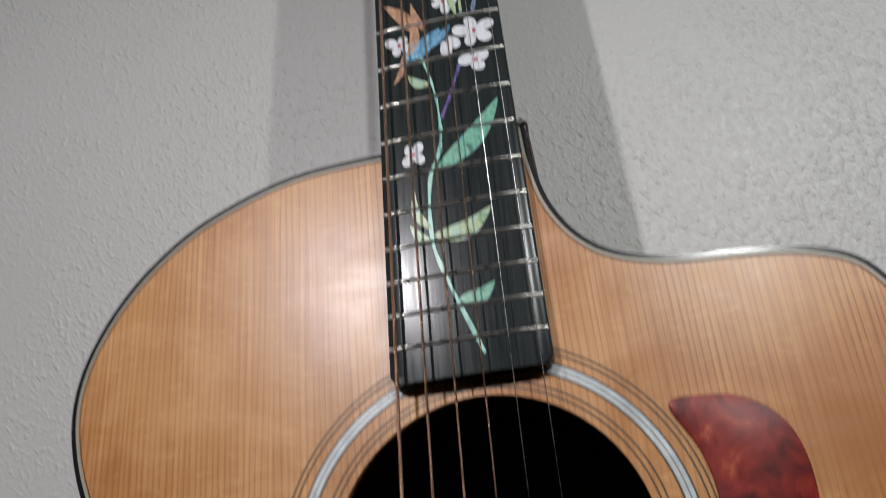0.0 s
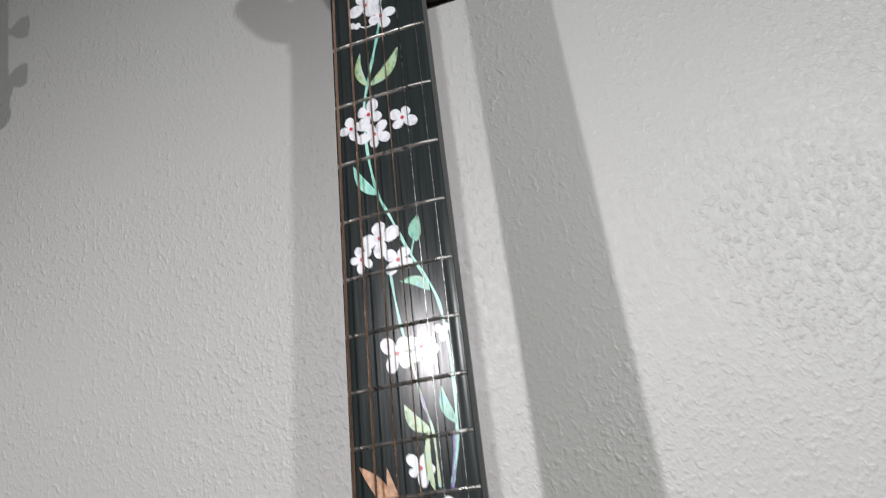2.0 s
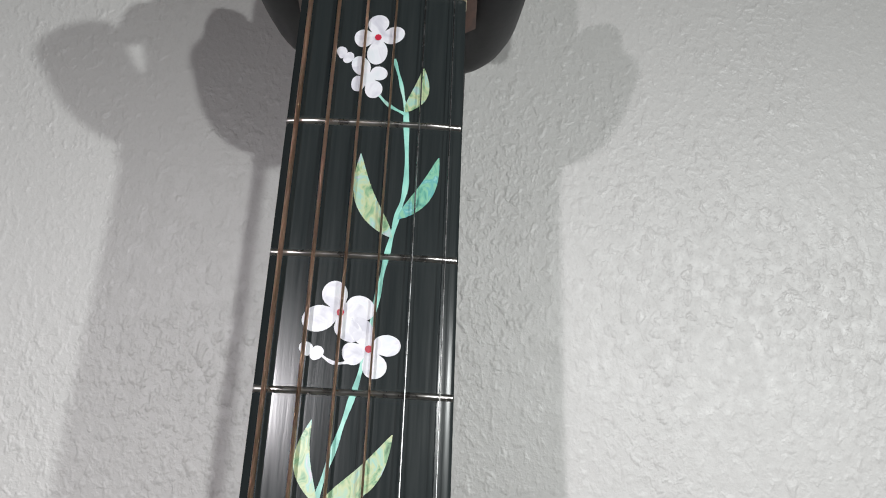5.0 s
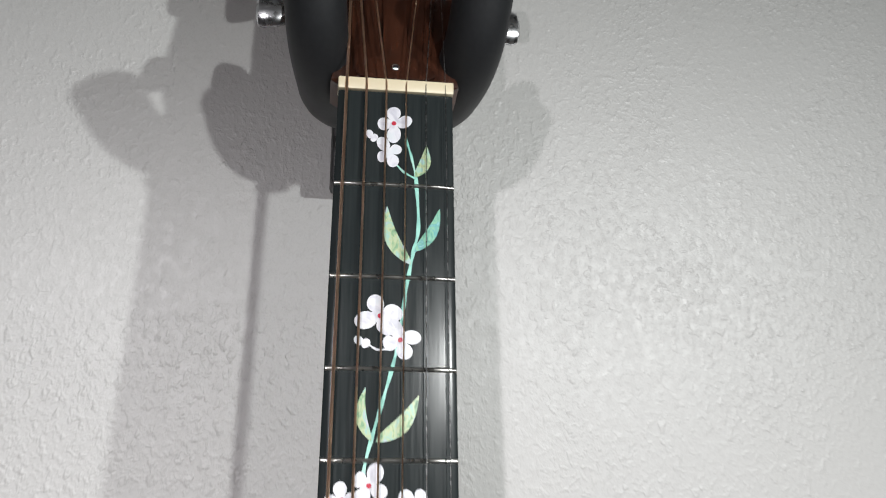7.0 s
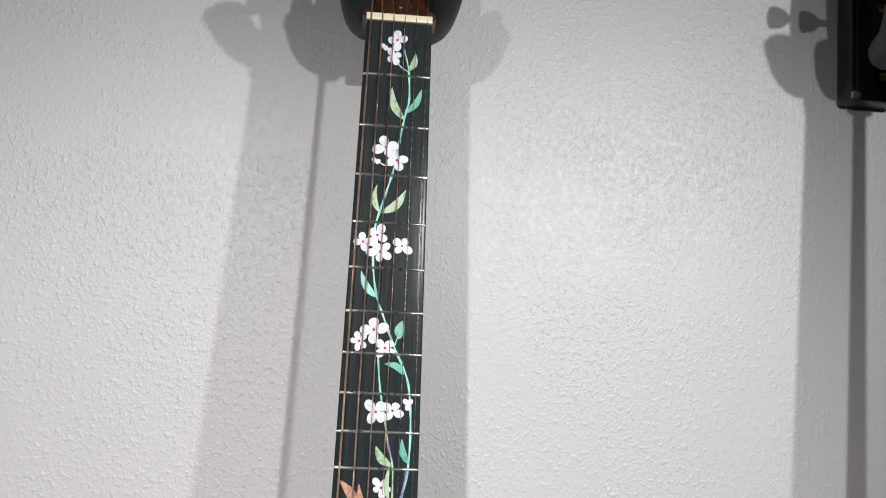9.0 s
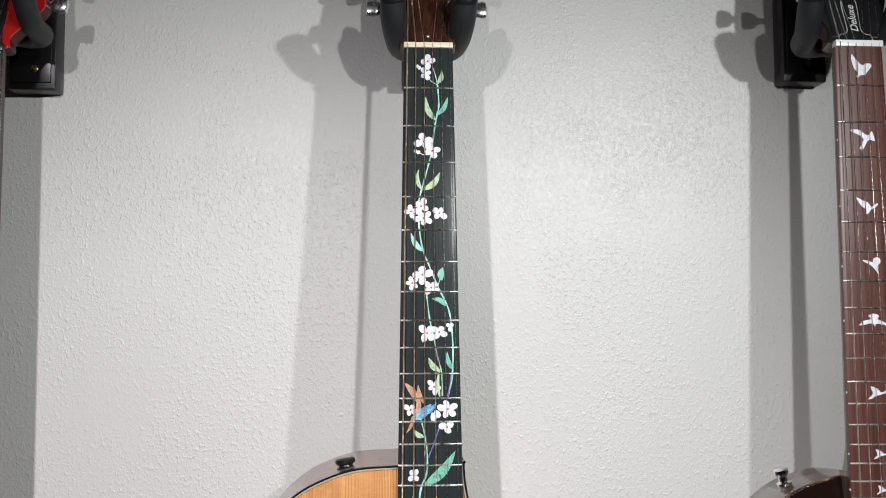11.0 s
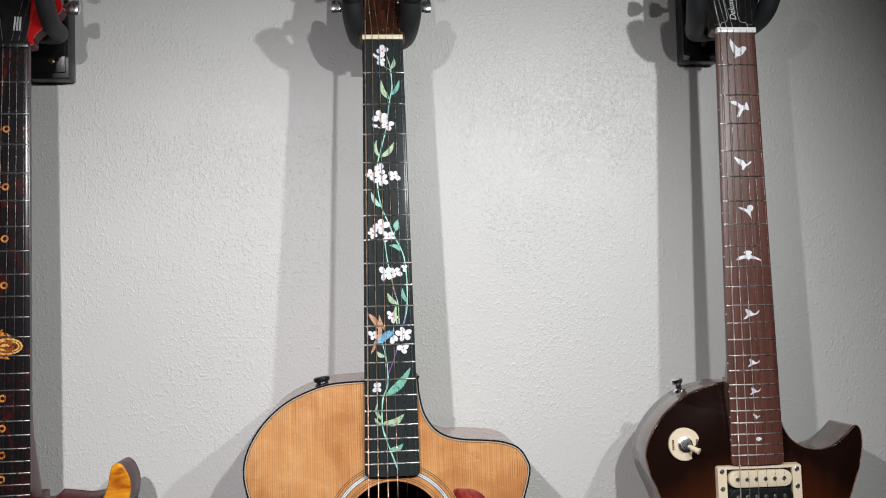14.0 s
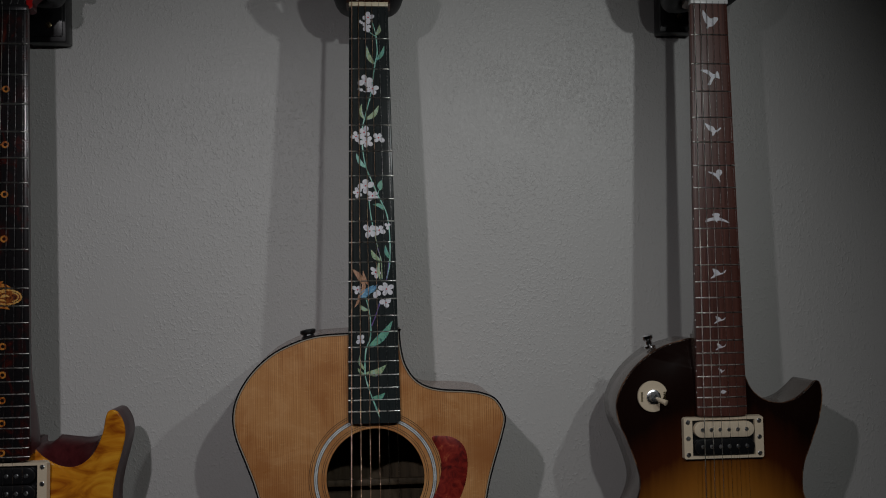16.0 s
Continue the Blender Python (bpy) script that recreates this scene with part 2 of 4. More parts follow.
FIRE = shell("fire_print", [(0.05, 0.010, 0.006), (0.42, 0.11, 0.016), (0.66, 0.28, 0.05), (0.30, 0.06, 0.012)], 190)
GOLD = shell("golden_flame_print", [(0.28, 0.07, 0.012), (0.62, 0.27, 0.05), (0.78, 0.52, 0.17), (0.5, 0.16, 0.03)], 320)
EMBER = shell("dark_ember_print", [(0.02, 0.005, 0.004), (0.16, 0.03, 0.008), (0.34, 0.10, 0.016), (0.05, 0.010, 0.005)], 260)
RED_DOT = material("red_stone_dot", (0.5, 0.02, 0.05), 0.3)
BONE = material("cream_bone", (0.78, 0.68, 0.48), 0.35)
WHITE_NUT = material("white_plastic_nut", (0.8, 0.8, 0.8), 0.3)
CREAM = rubber("cream_plastic", (0.74, 0.62, 0.46), 0.3, 0.08)
BLACK_PLASTIC = rubber("black_plastic", (0.010, 0.010, 0.011), 0.28)
BINDING = material("black_binding", (0.012, 0.012, 0.014), 0.2)
PURFLING = material("pale_purfling", (0.36, 0.33, 0.27), 0.35)
RING = shell("grey_white_pearl_ring", [(0.45, 0.48, 0.5), (0.62, 0.66, 0.68), (0.75, 0.78, 0.8)], 90)
DARK_LINE = material("dark_purfling", (0.06, 0.045, 0.03), 0.35)
FOAM = rubber("black_foam_rubber", (0.014, 0.015, 0.017), 0.55)
BLOCK = rubber("black_painted_wood", (0.008, 0.008, 0.009), 0.35)
SILVER = metal("nickel_silver", (0.62, 0.61, 0.58), 0.3)
CHROME = metal("chrome", (0.8, 0.81, 0.83), 0.08)
SATIN = metal("satin_chrome", (0.82, 0.83, 0.85), 0.28)
BRASS = metal("aged_brass", (0.42, 0.33, 0.18), 0.3)
BRONZE = string_metal("bronze_wound_string", (0.74, 0.49, 0.34), 1500)
STEEL = metal("plain_steel_string", (0.4, 0.4, 0.4), 0.26)
NICKEL = string_metal("nickel_wound_string", (0.62, 0.6, 0.57), 1800)
WHITE_INK = material("white_ink", (0.75, 0.75, 0.75), 0.4)
GREY_INK = material("silver_ink", (0.5, 0.5, 0.52), 0.3)
WORN = worn_edge()
# Lining and brace wood, its colour darkened to stand for shade inside the body.
SHADED_WOOD = wood("shade_darkened_inner_wood", (0.07, 0.05, 0.028), (0.13, 0.09, 0.05), 0.7, 0.0)


# ---- mesh tools ----
def part(name, bm, mat, parent=None, label="", smooth=35):
    me = bpy.data.meshes.new(name)
    bmesh.ops.recalc_face_normals(bm, faces=bm.faces)
    bm.to_mesh(me)
    bm.free()
    me.materials.append(mat)
    if smooth:
        me.polygons.foreach_set("use_smooth", [True] * len(me.polygons))
        me.set_sharp_from_angle(angle=radians(smooth))
    ob = new(name, me)
    ob.parent = parent
    if label:
        tagged(ob, label)
    return ob


def root(name, m, label, category, group=""):
    ob = new(name)
    ob.empty_display_size = 0.05
    ob.matrix_world = m
    return tagged(ob, label, category, group)


def box(bm, x0, x1, y0, y1, z0, z1, bevel=0.0):
    r = bmesh.ops.create_cube(bm, size=1, matrix=Matrix.LocRotScale(((x0 + x1) / 2, (y0 + y1) / 2, (z0 + z1) / 2), None, (x1 - x0, y1 - y0, z1 - z0)))
    if bevel:
        edges = list({e for v in r["verts"] for e in v.link_edges})
        bmesh.ops.bevel(bm, geom=edges, offset=bevel, segments=2, affect="EDGES", profile=0.5)
    return bm


def slab(x0, x1, y0, y1, z0, z1, bevel=0.0):
    return box(bmesh.new(), x0, x1, y0, y1, z0, z1, bevel)


def smooth_line(points, steps=6, closed=False):
    """A Catmull-Rom line through a few points."""
    p = [Vector(q) for q in points]
    n = len(p)
    out = []
    for i in range(n if closed else n - 1):
        a, b, c, d = (p[(i + k) % n] if closed else p[min(max(i + k, 0), n - 1)] for k in (-1, 0, 1, 2))
        for s in range(steps):
            t = s / steps
            out.append(0.5 * (2 * b + (c - a) * t + (2 * a - 5 * b + 4 * c - d) * t * t + (3 * b - a - 3 * c + d) * t ** 3))
    if not closed:
        out.append(p[-1])
    return out


def tube(path, radius, seg=12, bm=None, ends=True):
    """A round bar along a line; radius: one number or one for each point."""
    bm = bm or bmesh.new()
    pts = [Vector(p) for p in path]
    rr = radius if isinstance(radius, (list, tuple)) else [radius] * len(pts)
    rings, side = [], None
    for i, p in enumerate(pts):
        d = (pts[min(i + 1, len(pts) - 1)] - pts[max(i - 1, 0)]).normalized()
        if side is None:
            side = d.orthogonal().normalized()
        side = (side - d * side.dot(d)).normalized()
        up = d.cross(side)
        rings.append([bm.verts.new(p + (side * math.cos(a) + up * math.sin(a)) * rr[i]) for a in (2 * math.pi * k / seg for k in range(seg))])
    for a, b in zip(rings, rings[1:]):
        for k in range(seg):
            bm.faces.new((a[k], a[(k + 1) % seg], b[(k + 1) % seg], b[k]))
    if ends:
        bm.faces.new(rings[0][::-1])
        bm.faces.new(rings[-1])
    return bm


def turned(at, axis, profile, seg=20, bm=None):
    """A turned form: profile is (distance along the axis, radius)."""
    at, axis = Vector(at), Vector(axis).normalized()
    return tube([at + axis * d for d, _ in profile], [max(r, 0.00005) for _, r in profile], seg, bm)


def offset_line(line, d):
    """A closed line moved inwards by d in the x z plane."""
    n = len(line)
    area = sum(line[i].x * line[(i + 1) % n].z - line[(i + 1) % n].x * line[i].z for i in range(n))
    s = 1 if area > 0 else -1
    out = []
    for i in range(n):
        t = (line[(i + 1) % n] - line[i - 1]).normalized()
        out.append(line[i] + Vector((-t.z, 0, t.x)) * d * s)
    return out


def filled(bm, loops, y):
    """A flat face at depth y within the first loop, less the others."""
    edges = []
    for loop in loops:
        vs = [bm.verts.new((p.x, y(p.x, p.z) if callable(y) else y, p.z)) for p in loop]
        edges += [bm.edges.new((vs[i - 1], vs[i])) for i in range(len(vs))]
    bmesh.ops.triangle_fill(bm, edges=edges, use_beauty=True)
    return bm


def strip(bm, a, ya, b, yb, close=True):
    """Faces between two lines of equal length."""
    va = [bm.verts.new((p.x, ya, p.z)) for p in a]
    vb = [bm.verts.new((p.x, yb, p.z)) for p in b]
    for i in range(len(a) if close else len(a) - 1):
        j = (i + 1) % len(a)
        bm.faces.new((va[i], va[j], vb[j], vb[i]))
    return bm


def ring_flat(cx, cz, r0, r1, y0, y1, seg=96):
    """A flat ring with a small thickness."""
    bm = bmesh.new()
    def loop(r, y):
        return [bm.verts.new((cx + r * math.cos(2 * math.pi * k / seg), y, cz + r * math.sin(2 * math.pi * k / seg))) for k in range(seg)]
    loops = [loop(r0, y1), loop(r0, y0), loop(r1, y0), loop(r1, y1)]
    for a, b in zip(loops, loops[1:]):
        for k in range(seg):
            bm.faces.new((a[k], a[(k + 1) % seg], b[(k + 1) % seg], b[k]))
    return bm


def prism(line, y0, y1, edge=0.0):
    """A plate with a rounded front edge, cut to a closed line."""
    bm = bmesh.new()
    inner = offset_line(line, edge) if edge else line
    filled(bm, [inner], y0)
    if edge:
        mid = offset_line(line, edge * 0.3)
        strip(bm, inner, y0, mid, y0 + edge * 0.3)
        strip(bm, mid, y0 + edge * 0.3, line, y0 + edge)
    strip(bm, line, y0 + edge, line, y1)
    filled(bm, [line], y1)
    bmesh.ops.remove_doubles(bm, verts=bm.verts, dist=1e-6)
    return bm


def flat(points):
    return [Vector((x / 1000, 0, z / 1000)) for x, z in points]


# ---- room ----
WALL_Y = 0.116


def structure(name, bm, mat, label):
    return tagged(part(name, bm, mat, None, label, 0), label, "room", kind="structure")


structure("wall_north", slab(-2.4, 2.4, WALL_Y, WALL_Y + 0.12, 0, 2.6), PLASTER, "off-white painted wall with knockdown plaster texture")
structure("wall_south", slab(-2.4, 2.4, -3.62, -3.5, 0, 2.6), ROOM, "unseen grey wall behind the camera, kept dark to limit bounce")
structure("wall_west", slab(-2.52, -2.4, -3.62, WALL_Y + 0.12, 0, 2.6), ROOM, "unseen grey side wall of the room, kept dark to limit bounce")
structure("wall_east", slab(2.4, 2.52, -3.62, WALL_Y + 0.12, 0, 2.6), ROOM, "unseen grey side wall of the room, kept dark to limit bounce")
structure("floor", slab(-2.52, 2.52, -3.62, WALL_Y + 0.12, -0.1, 0), CARPET, "grey carpeted floor under the hanging guitars")
structure("ceiling", slab(-2.52, 2.52, -3.62, WALL_Y + 0.12, 2.6, 2.7), ROOM, "unseen flat grey ceiling, kept dark to limit bounce")


# ---- guitar parts ----
def fret_z(scale, n):
    return -scale * (1 - 2 ** (-n / 12))


class Neck:
    """A fretted neck from the nut (z = 0) downwards; the board's crown lies at y = 0."""

    def __init__(self, owner, scale, count, w_nut, w_last, end, radius, thick, board, back):
        self.owner, self.scale, self.count, self.radius, self.thick = owner, scale, count, radius, thick
        self.w_nut, self.slope, self.end = w_nut, (w_last - w_nut) / -fret_z(scale, count), end
        self.board_part = self.make_board(board)
        self.make_frets()
        self.back_mat = back

    def half(self, z):
        return self.w_nut - z * self.slope

    def face(self, x):
        return x * x / (2 * self.radius)

    def make_board(self, mat):
        bm = bmesh.new()
        n, corner, rows = 12, 0.004, []
        zs = [0.0] + [self.end * k / 40 for k in range(1, 40) if self.end * k / 40 > self.end + corner]
        zs += [self.end + corner * (1 - math.sin(a * math.pi / 12)) for a in range(0, 7)]
        for z in zs:
            w = self.half(z)
            e = z - self.end
            if e < corner:
                w -= corner - math.sqrt(max(0, corner ** 2 - (corner - e) ** 2))
            top = [(-w + 2 * w * k / n) for k in range(n + 1)]
            ring = [bm.verts.new((-w, self.thick, z)), bm.verts.new((-w, self.face(w) + 0.0006, z))]
            ring += [bm.verts.new((x * (1 - 0.0008 / w), self.face(x), z)) for x in top]
            ring += [bm.verts.new((w, self.face(w) + 0.0006, z)), bm.verts.new((w, self.thick, z))]
            rows.append(ring)
        for a, b in zip(rows, rows[1:]):
            for k in range(len(a)):
                j = (k + 1) % len(a)
                bm.faces.new((a[k], a[j], b[j], b[k]))
        bm.faces.new(rows[0])
        bm.faces.new(rows[-1])
        return part("fretboard", bm, mat, self.owner)

    def make_frets(self, height=0.0008, width=0.0018):
        for i in range(1, self.count + 1):
            z, bm, rows = fret_z(self.scale, i), bmesh.new(), []
            w = self.half(z) - 0.0003
            for k in range(11):
                x = -w + 2 * w * k / 10
                low = 0.55 if k in (0, 10) else 1.0
                rows.append([bm.verts.new((x, self.face(x) + 0.0003 - (height + 0.0003) * math.sin(a) * low, z + width / 2 * math.cos(a))) for a in (math.pi * s / 6 for s in range(7))])
            for a, b in zip(rows, rows[1:]):
                for k in range(6):
                    bm.faces.new((a[k], a[k + 1], b[k + 1], b[k]))
            bm.faces.new(rows[0])
            bm.faces.new(rows[-1])
            part("fret", bm, SILVER, self.owner, "polished nickel silver fret" if i == 1 else "")

    def back(self, z_join, heel, heel_len=0.05):
        bm, rows = bmesh.new(), []
        zs = [0.012, 0.004] + [z_join * k / 24 for k in range(25)]
        for z in zs:
            w = self.half(min(z, 0)) - 0.0004
            t = min(1, max(0, (z_join + heel_len - z) / heel_len))
            depth = 0.0118 + 0.003 * (z / z_join if z < 0 else 0) + heel * t * t * (3 - 2 * t)
            rows.append([bm.verts.new((-w * math.cos(a), self.thick + depth * math.sin(a) ** (0.8 - 0.35 * t), z)) for a in (math.pi * k / 16 for k in range(17))])
        for a, b in zip(rows, rows[1:]):
            for k in range(16):
                bm.faces.new((a[k], a[k + 1], b[k + 1], b[k]))
            bm.faces.new((a[16], a[0], b[0], b[16]))
        bm.faces.new(rows[0])
        bm.faces.new(rows[-1])
        part("neck", bm, self.back_mat, self.owner)

    def nut(self, mat, h=0.0016, deep=0.005):
        bm = slab(-self.w_nut - 0.0002, self.w_nut + 0.0002, -h, self.thick, 0.0001, deep, 0.0006)
        part("nut", bm, mat, self.owner, "nut with string slots")

    # inlays, in millimetres on the board
    def sheet(self, bm, line, lift=0.00022):
        c = sum(line, Vector()) / len(line)
        vs = [bm.verts.new((p.x, self.face(p.x) - lift, p.z)) for p in line]
        m = bm.verts.new((c.x, self.face(c.x) - lift, c.z))
        for i in range(len(vs)):
            bm.faces.new((vs[i - 1], vs[i], m))

    def flower(self, x, z, r, petals=5, turn=0.0, dot=True, name="flower_inlay"):
        bm, line = bmesh.new(), []
        for k in range(72):
            a = 2 * math.pi * k / 72
            lobe = abs(math.cos(petals * (a - radians(turn)) / 2)) ** 0.62
            rr = 0.93 * r * (0.32 + 0.68 * lobe) * (1 + 0.13 * math.sin(a * 2 + x) + 0.09 * math.sin(3 * a + z)) / 1000
            line.append(Vector((x / 1000 + rr * math.cos(a), 0, z / 1000 + rr * math.sin(a))))
        self.sheet(bm, line)
        ob = part(name, bm, PEARL, self.owner, "white pearl flower inlay" if dot else "")
        if dot:
            bm = bmesh.new()
            self.sheet(bm, [Vector((x / 1000 + 0.0009 * math.cos(k * 0.7854), 0, z / 1000 + 0.0009 * math.sin(k * 0.7854))) for k in range(8)], 0.0004)
            part("flower_centre", bm, RED_DOT, ob, "small red centre dot")
        return ob

    def leaf(self, x0, z0, x1, z1, wide, bend=0.0, mat=None, name="leaf_inlay", lift=0.00026):
        a, b = Vector((x0, 0, z0)) / 1000, Vector((x1, 0, z1)) / 1000
        d = b - a
        n = Vector((-d.z, 0, d.x))
        left, right = [], []
        for k in range(15):
            t = k / 14
            mid = a + d * t + n * bend * math.sin(math.pi * t)
            h = n.normalized() * wide / 2250 * (math.sin(math.pi * t ** 0.8) ** 0.85 + 0.03)
            left.append(mid + h)
            right.append(mid - h)
        bm = bmesh.new()
        vl = [bm.verts.new((p.x, self.face(p.x) - lift, p.z)) for p in left]
        vr = [bm.verts.new((p.x, self.face(p.x) - lift, p.z)) for p in right]
        for k in range(14):
            bm.faces.new((vl[k], vl[k + 1], vr[k + 1], vr[k]))
        return part(name, bm, mat or LEAF, self.owner)

    def figure(self, x, z, size, points, name):
        """A flat cut-out figure; its outline is in millimetres round the middle of a fret space."""
        line = smooth_line([((x + size * a) / 1000, 0, (z + size * b) / 1000) for a, b in points], 3, True)
        bm = bmesh.new()
        filled(bm, [line], 0.0)
        for v in bm.verts:
            v.co.y = self.face(v.co.x) - 0.00024
        return part(name, bm, PEARL, self.owner)

    def stem(self, points, wide=1.3, mat=None):
        line = smooth_line([(x / 1000, 0, z / 1000) for x, z in points], 8)
        bm, last = bmesh.new(), None
        for i, p in enumerate(line):
            d = (line[min(i + 1, len(line) - 1)] - line[max(i - 1, 0)]).normalized()
            n = Vector((-d.z, 0, d.x)) * wide / 2000 * (0.8 + 0.2 * math.sin(i * 0.9))
            pair = [bm.verts.new((q.x, self.face(q.x) - 0.00018, q.z)) for q in (p + n, p - n)]
            if last:
                bm.faces.new((last[0], last[1], pair[1], pair[0]))
            last = pair
        return part("stem_inlay", bm, mat or STEM, self.owner)


def head_space(angle, back):
    """The tilted space of a headstock: its face starts behind the nut."""
    return Matrix.Translation((0, back, 0.004)) @ Matrix.Rotation(radians(-angle), 4, "X")


def headstock(owner, hs, line, thick, mat, face_mat, label):
    bm = prism(line, 0.0015, thick, 0.0)
    bmesh.ops.transform(bm, matrix=hs, verts=bm.verts)
    head = part("headstock", bm, mat, owner)
    bm = prism(line, 0.0, 0.0015, 0.0008)
    bmesh.ops.transform(bm, matrix=hs, verts=bm.verts)
    part("face_veneer", bm, face_mat, head, label)
    return head


def tuner(owner, hs, x, z, side, thick, reach=0.030):
    """A post with its washer and nut, and the button beside the head."""
    bm = turned((x, 0.001, z), (0, -1, 0), [(0, 0.0062), (0.0012, 0.0062), (0.0018, 0.0055), (0.0019, 0.0046), (0.0048, 0.0044), (0.005, 0.003), (0.0115, 0.003), (0.0125, 0.0032), (0.0145, 0.0032), (0.015, 0.0026)], 18)
    bmesh.ops.transform(bm, matrix=hs, verts=bm.verts)
    post = part("tuner", bm, CHROME, owner, "chrome tuning machine")
    edge = x + side * reach
    bm = turned((x, thick + 0.006, z), (side, 0, 0), [(0, 0.0028), (reach - 0.006, 0.0028)], 10)
    bm = turned((edge - side * 0.006, thick + 0.006, z), (side, 0, 0), [(0, 0.003), (0.002, 0.0036), (0.0045, 0.0068), (0.008, 0.0082), (0.0135, 0.0092), (0.0160, 0.0082), (0.0170, 0.006), (0.0172, 0.0005)], 16, bm)
    for v in bm.verts:
        if (v.co.x - edge) * side > -0.005:
            v.co.y = thick + 0.006 + (v.co.y - thick - 0.006) * 0.5
    box(bm, x - 0.007, x + 0.007, thick, thick + 0.012, z - 0.009, z + 0.009, 0.002)
    bmesh.ops.transform(bm, matrix=hs, verts=bm.verts)
    part("tuner_button", bm, SATIN, post)
    return hs @ Vector((x, -0.0085, z))


def strings(owner, neck, scale, nut_half, bridge_half, heights, gauges, mats, posts, end_y):
    for i in range(6):
        f = i / 5
        xn, xb = -nut_half + 2 * nut_half * f, -bridge_half + 2 * bridge_half * f
        nut_y, saddle_y = heights
        path = [(xb, end_y, -scale - 0.014), (xb, saddle_y, -scale), (xn, nut_y, 0.0025), posts[i]]
        part("string", tube(path, gauges[i] / 2000, 8), mats[i], owner)


def ring_of(line, outer, inner, y, depth):
    """A band that follows a closed line, from one inset to another."""
    a, b = offset_line(line, outer), offset_line(line, inner)
    bm = bmesh.new()
    strip(bm, a, y, b, y)
    strip(bm, a, y, a, y + depth)
    strip(bm, b, y, b, y + depth * 0.3)
    bmesh.ops.remove_doubles(bm, verts=bm.verts, dist=1e-7)
    return bm


def screw(owner, x, y, z, r=0.0025, mat=None, name="screw"):
    bm = turned((x, y, z), (0, -1, 0), [(0, r), (0.0006, r), (0.0012, r * 0.75), (0.0013, r * 0.3), (0.0008, 0.0001)], 14)
    return part(name, bm, mat or SATIN, owner)


# ---- acoustic guitar ----
def acoustic_guitar():
    g = root("acoustic_guitar", HANG, "natural amber acoustic guitar with cutaway and flower vine inlays", "guitar", "guitars on the wall")
    left = [(-60, -362), (-85, -369), (-109, -381), (-130, -400), (-144.5, -423), (-150, -445), (-147, -468), (-137, -494), (-127, -521), (-120, -550), (-121, -580), (-138, -620), (-172, -665), (-197, -712), (-202, -760), (-185, -808), (-145, -846), (-80, -866)]
    right = [(0, -870), (80, -866), (145, -846), (185, -808), (202, -760), (197, -712), (172, -665), (138, -620), (121, -580), (118.5, -552), (122, -528), (128.5, -504), (137, -478), (142, -458), (139.5, -446), (130.6, -433.5), (115, -427), (97, -424.5), (72, -422.5), (54, -417.5), (42, -408), (33.6, -393), (29.8, -375), (28.8, -362), (28.6, -358.5), (27.6, -357.6), (0, -358.6), (-26, -360)]
    line = smooth_line(flat(left + right), 5, True)
    hole = Vector((0.0004, 0, -0.5145))
    circle = [hole + Vector((0.0522 * math.cos(2 * math.pi * k / 72), 0, 0.0522 * math.sin(2 * math.pi * k / 72))) for k in range(72)]
    top_y, inner = 0.0068, offset_line(line, 0.0013)
    bm = bmesh.new()
    filled(bm, [inner, circle], top_y)
    strip(bm, circle, top_y, circle, top_y + 0.003)
    filled(bm, [inner, circle], top_y + 0.003)
    bmesh.ops.remove_doubles(bm, verts=bm.verts, dist=1e-7)
    top = part("soundboard", bm, SPRUCE, g, "amber spruce top with straight grain", 30)
    bm = bmesh.new()

    def back_y(p):
        return 0.102 + 0.016 * (-0.36 - p.z) / 0.51

    def flare(p, k):
        w = min(1, max(0, -(p.x - 0.02) / 0.04)) * min(1, max(0, (p.z + 0.52) / 0.09))
        c = min(1, max(0, (p.x - 0.05) / 0.03)) * min(1, max(0, (p.z + 0.46) / 0.03))
        return Vector((p.x - 0.003 * w * k / 3, 0, p.z + (0.006 * w + 0.004 * c) * k / 3))

    shells = []
    for shrink in (0.0, 0.003):
        bm = bmesh.new()
        shells.append(bm)
        o = offset_line(line, shrink)
        rows = []
        for k in range(4):
            rows.append([bm.verts.new((flare(p, k).x, (top_y + 0.006) + (back_y(p) - shrink - top_y - 0.006) * k / 3, flare(p, k).z)) for p in o])
        for a, b in zip(rows, rows[1:]):
            for i in range(len(a)):
                j = (i + 1) % len(a)
                bm.faces.new((a[i], a[j], b[j], b[i]))
        c = bm.verts.new((0, back_y(Vector((0, 0, -0.62))) + 0.006 - shrink, -0.62))
        mid = [bm.verts.new((p.x * 0.6, back_y(p) + 0.004 - shrink, -0.62 + (p.z + 0.62) * 0.6)) for p in o]
        for i in range(len(o)):
            j = (i + 1) % len(o)
            bm.faces.new((rows[-1][i], rows[-1][j], mid[j], mid[i]))
            bm.faces.new((mid[i], mid[j], c))
    body = part("body", shells[0], SAPELE, g, "brown lacquered back and sides", 40)
    part("lining", shells[1], SHADED_WOOD, body, "unfinished inner wood, coloured dark for the shade inside the body", 40)
    part("binding", ring_of(line, -0.0003, 0.0014, top_y - 0.0003, 0.0065), BINDING, body, "glossy black edge binding")
    part("purfling", ring_of(line, 0.0014, 0.0024, top_y - 0.0002, 0.001), PURFLING, top, "thin pale purfling line")
    part("purfling", ring_of(line, 0.0028, 0.0031, top_y - 0.0002, 0.001), DARK_LINE, top)
    part("back_brace", slab(-0.1, 0.1, 0.094, 0.102, -0.538, -0.530, 0.002), SHADED_WOOD, body, "pale brace seen through the soundhole")
